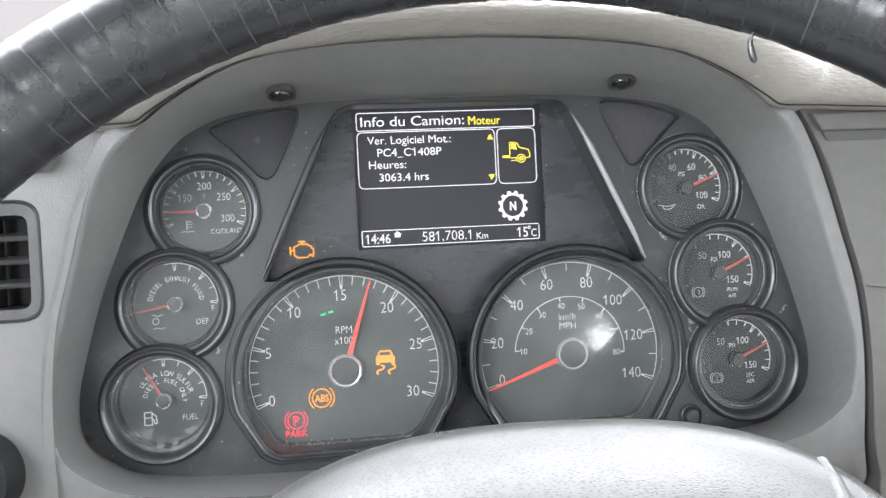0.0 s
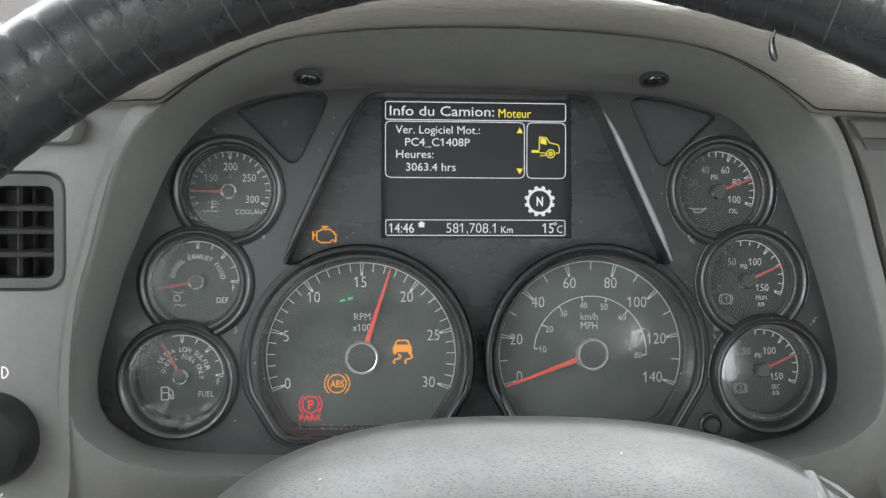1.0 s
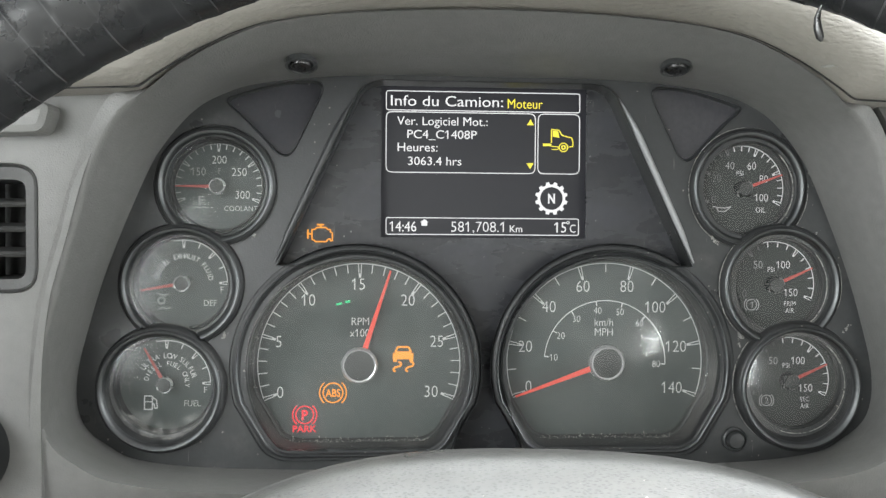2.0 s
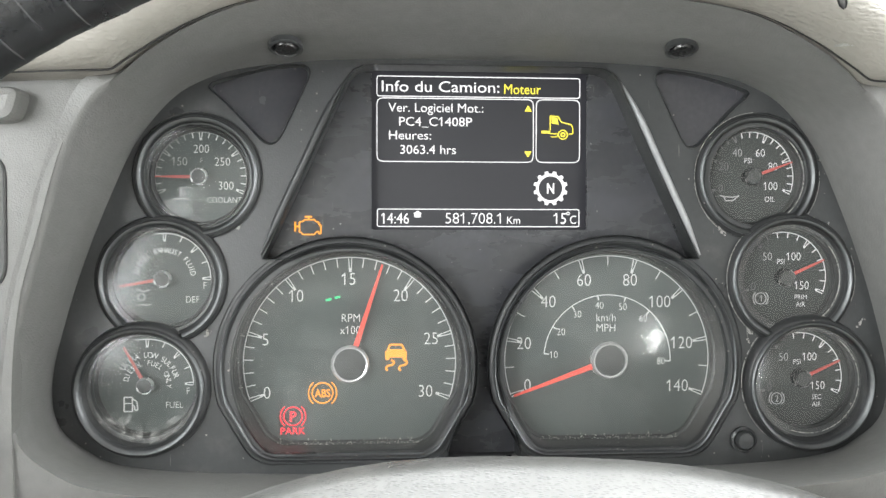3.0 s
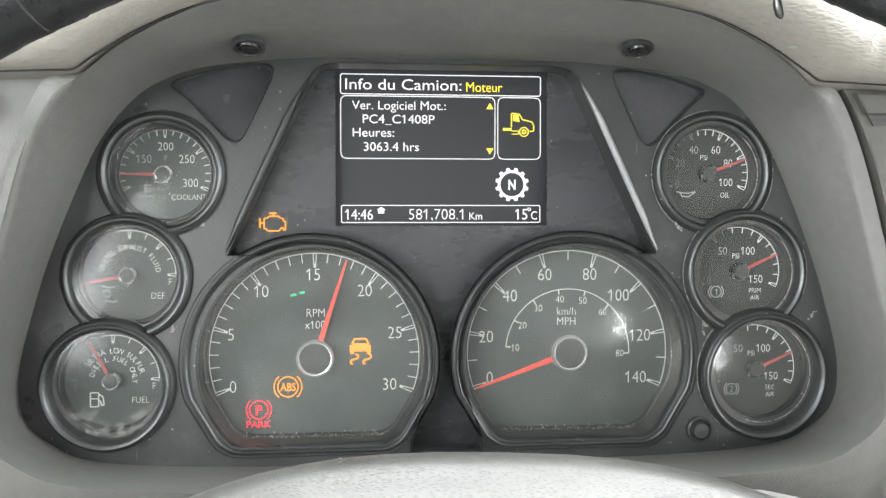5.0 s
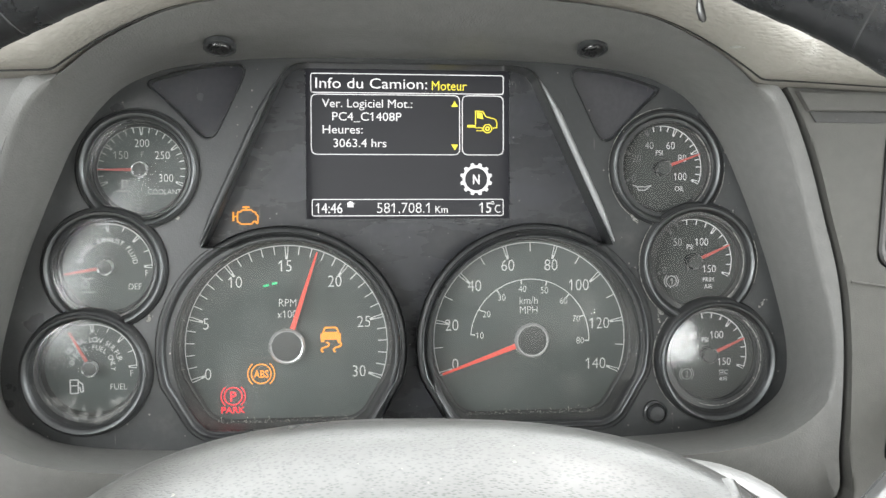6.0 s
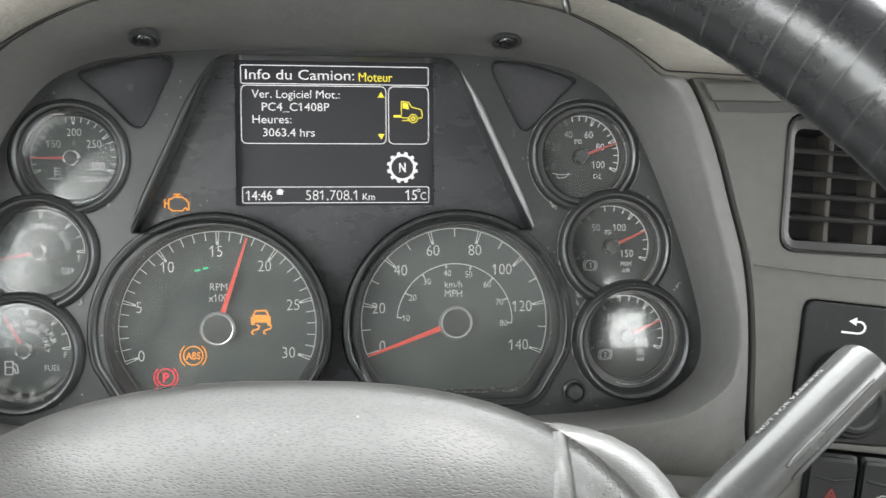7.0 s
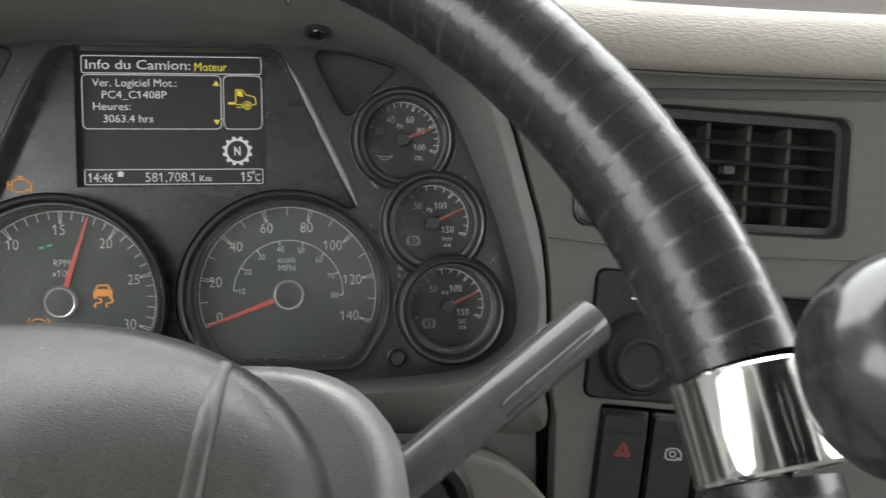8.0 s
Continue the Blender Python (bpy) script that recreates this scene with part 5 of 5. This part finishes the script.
# knob clamped to the rim
ka = radians(10.2)
KN = WHEEL @ Matrix.Rotation(ka, 4, "Z") @ Matrix.Translation((R_W, 0, 0))
spin = thing("spinner_knob", KN, "black ball spinner knob on a polished chrome clamp", "knob")
bm = loft([[((0.0002 + rr * math.cos(q)), y, rr * math.sin(q)) for q in [2 * math.pi * j / 40 for j in range(40)]]
           for y, rr in ((-0.0146, 0.0185), (-0.0146, 0.0203), (-0.0136, 0.0212), (-0.0118, 0.0208), (0.0118, 0.0208), (0.0136, 0.0212), (0.0146, 0.0203), (0.0146, 0.0185))])
clamp = part("clamp", bm, M_BRIGHT, spin, "polished chrome clamp band", smooth=35)
part("bracket", loft([[(x + dx, y, z) for dx, y, z in ((-0.002, -0.013, 0), (-0.002, 0.013, 0), (0.006, 0.011, 0), (0.006, -0.011, 0))] for x, z in ((0.012, 0.014), (0.016, 0.026), (0.018, 0.036))], True, True, True), M_BRIGHT, clamp)
bm = bmesh.new()
bmesh.ops.create_uvsphere(bm, u_segments=40, v_segments=24, radius=0.0268)
for v in bm.verts:
    v.co.z *= 0.94
bmesh.ops.translate(bm, verts=bm.verts, vec=(0.0205, 0.001, 0.056))
part("ball", bm, M_BALL, spin, "glossy black ball", smooth=True)
tail = thing("wrap_end", DASH @ Matrix.Translation((0.0675, -0.2135, 0.0585)), "loose shiny end of the wheel wrap hanging down", "wrap end")
part("strip", tube([(0.0008, -0.001, 0.0066), (0.0004, -0.0004, 0.005), (0, 0, 0.003), (0.0003, 0, 0.0), (0.0010, 0.0, -0.0024), (0.0014, 0.0, -0.0034)], [0.0004, 0.0006, 0.0009, 0.0012, 0.0011, 0.0004], 10), M_SCREW, tail, smooth=True)

# ---------- column and lever ----------
column = thing("column_shroud", WHEEL, "smooth grey plastic steering column cover behind the wheel", "column cover")
def cover(lo, hi, z_edge):
    """One half of the column cover, as sections along the column."""
    secs = []
    for w, k in ((-0.045, 0.90), (-0.050, 0.96), (-0.060, 0.995), (-0.080, 1.0), (-0.120, 1.0), (-0.200, 0.98)):
        base = rounded([(-0.080, lo), (0.1285, lo), (0.1285, hi), (-0.080, hi)], 0.052, 10)
        base = [(x, max(z, z_edge) if z_edge < 0 and hi > 0.05 else min(z, z_edge)) for x, z in base]
        secs.append([(0.013 + (x - 0.013) * k, z * k, w) for x, z in base])
    return loft(secs, True, True, False)


part("upper_cover", cover(-0.13, 0.0715, -0.0300), M_SHROUD, column, smooth=50)
part("lower_cover", cover(-0.13, 0.0500, -0.0312), M_SHROUD, column, smooth=50)

tip, foot = Vector((0.1885, -0.1810, -0.0620)), Vector((0.0900, -0.2200, -0.1230))
ax = (tip - foot).normalized()
length = (tip - foot).length
ly = Vector((0.25, -1.0, 0.35))
ly = (ly - ax * ly.dot(ax)).normalized()
LEVER = DASH @ Matrix.Translation(foot) @ Matrix((ax, ly.cross(ax).normalized(), ly)).transposed().to_4x4()
lever = thing("brake_lever", LEVER, "dark grey plastic hand brake lever on the column", "lever")
prof = ((0, 0.0088), (length * 0.45, 0.0096), (length * 0.97, 0.0104), (length * 0.993, 0.0100), (length, 0.0088))
shaft = part("shaft", loft([[(x, r * math.cos(q), r * math.sin(q)) for q in [2 * math.pi * j / 32 for j in range(32)]] for x, r in prof], True, True, True), M_STALK, lever, smooth=40)
L_X = length
part("grip_groove", loft([[(x, h * math.cos(q) - 0.0012, 0.0101 + 0.0007 * math.sin(q)) for q in [2 * math.pi * j / 12 for j in range(12)]]
                          for x, h in ((L_X * 0.52, 0.0003), (L_X * 0.55, 0.0011), (L_X * 0.90, 0.0011), (L_X * 0.93, 0.0003))], True, True, True), M_STALK, shaft, "shallow grip rib", smooth=True)
part("grip_groove", loft([[(x, -0.0060 + h * math.cos(q), 0.0080 + 0.0007 * math.sin(q)) for q in [2 * math.pi * j / 12 for j in range(12)]]
                          for x, h in ((L_X * 0.52, 0.0003), (L_X * 0.55, 0.0011), (L_X * 0.90, 0.0011), (L_X * 0.93, 0.0003))], True, True, True), M_STALK, shaft, smooth=True)
bm = text_mesh("NOT FOR PARKING", 0.0022, 0.0370, "LEFT")
bmesh.ops.transform(bm, verts=bm.verts, matrix=Matrix.Translation((L_X * 0.55, 0.0, 0.0)) @ Matrix.Rotation(radians(-84), 4, "X") @ Matrix.Translation((0, 0, 0.0107)) @ Matrix.Rotation(radians(-90), 4, "X") @ Matrix.Translation((0, 0, -0.0015)))
part("lettering", bm, M_WORN, shaft, "small worn white lettering")

ign = thing("ignition_switch", at(0.125, -0.078, -0.170, 0, 0, 0), "round black ignition switch in the lower panel", "switch")
part("collar", lathe([(0.032, 0.0), (0.032, -0.004), (0.029, -0.007), (0.024, -0.006), (0.021, -0.002)], 40, False), M_SWITCH, ign, smooth=35)
part("core", lathe([(0.021, -0.002), (0.018, -0.006), (0.0, -0.007)], 32, False), M_SWITCH, ign, smooth=35)

# ---------- cab round the camera ----------
def block(name, lo, hi, material, label="", category="", parent=None):
    bm = bmesh.new()
    bmesh.ops.create_cube(bm, size=1.0)
    for v in bm.verts:
        v.co = [l + (h - l) * (c + 0.5) for l, h, c in zip(lo, hi, v.co)]
    ob = part(name, bm, material, parent)
    return tagged(ob, label, category, kind="structure")


# unseen cab shell closes the scene; pale floor and walls add bounce light
block("floor", (-0.72, -1.70, 0.0), (1.42, 0.75, 0.06), M_FLOOR, "unseen pale cab floor that bounces light up", "floor")
block("ceiling", (-0.72, -1.70, 2.20), (1.42, -0.42, 2.26), M_CEILING, "dark grey cab headliner", "ceiling")
block("wall_front", (-0.72, 0.52, 0.06), (1.42, 0.58, 1.17), M_CAB, "cab firewall below the windscreen", "wall")
block("wall_rear", (-0.72, -1.70, 0.06), (1.42, -1.64, 1.26), M_CAB, "cab rear wall trim", "wall")
# openings left in the unseen rear wall at the two added glare lamps
block("wall_rear", (-0.72, -1.70, 1.80), (1.42, -1.64, 2.20), M_CAB, "unseen cab rear wall above the added openings", "wall")
block("wall_rear", (-0.60, -1.70, 1.42), (1.42, -1.64, 1.80), M_CAB, "cab rear wall trim", "wall")
for x0, x1 in ((-0.60, 0.51), (0.66, 1.42)):
    block("wall_rear", (x0, -1.70, 1.26), (x1, -1.64, 1.42), M_CAB, "unseen cab rear wall beside the added openings", "wall")
for x0, x1 in ((-0.78, -0.72), (1.42, 1.48)):
    block("door_1", (x0, -1.70, 0.06), (x1, 0.58, 1.22), M_CAB, "grey cab door trim", "door")
    block("wall_side", (x0, -1.70, 1.78), (x1, 0.58, 2.26), M_CAB, "cab side header", "wall")
    block("wall_side", (x0, -1.70, 1.22), (x1, -1.62 if x0 < 0 else -0.95, 1.78), M_CAB, "cab side wall behind the door", "wall")
    block("pillar", (x0, 0.10, 1.22), (x1, 0.58, 2.20), M_CAB, "windscreen pillar", "pillar")
for nm, pts in (("windscreen", [(-0.72, 0.55, 1.17), (1.42, 0.55, 1.17), (1.42, -0.42, 2.2), (-0.72, -0.42, 2.2)]),
                ("window_1", [(-0.75, -1.62, 1.22), (-0.75, 0.10, 1.22), (-0.75, 0.10, 1.78), (-0.75, -1.62, 1.78)]),
                ("window_2", [(1.45, -0.95, 1.22), (1.45, 0.10, 1.22), (1.45, 0.10, 1.78), (1.45, -0.95, 1.78)])):
    bm = bmesh.new()
    fr = bm.faces.new([bm.verts.new(p) for p in pts])
    bmesh.ops.solidify(bm, geom=[fr], thickness=0.004)
    g = tagged(part(nm, bm, M_GLASS), "clear cab window glass", "window", kind="structure")
    g.visible_shadow = False
bm = bmesh.new()
bm.faces.new([bm.verts.new(p) for p in ((-400, -400, -0.9), (400, -400, -0.9), (400, 400, -0.9), (-400, 400, -0.9))])
tagged(part("ground", bm, M_GROUND), "pale gravel yard outside the cab", "ground", kind="structure")
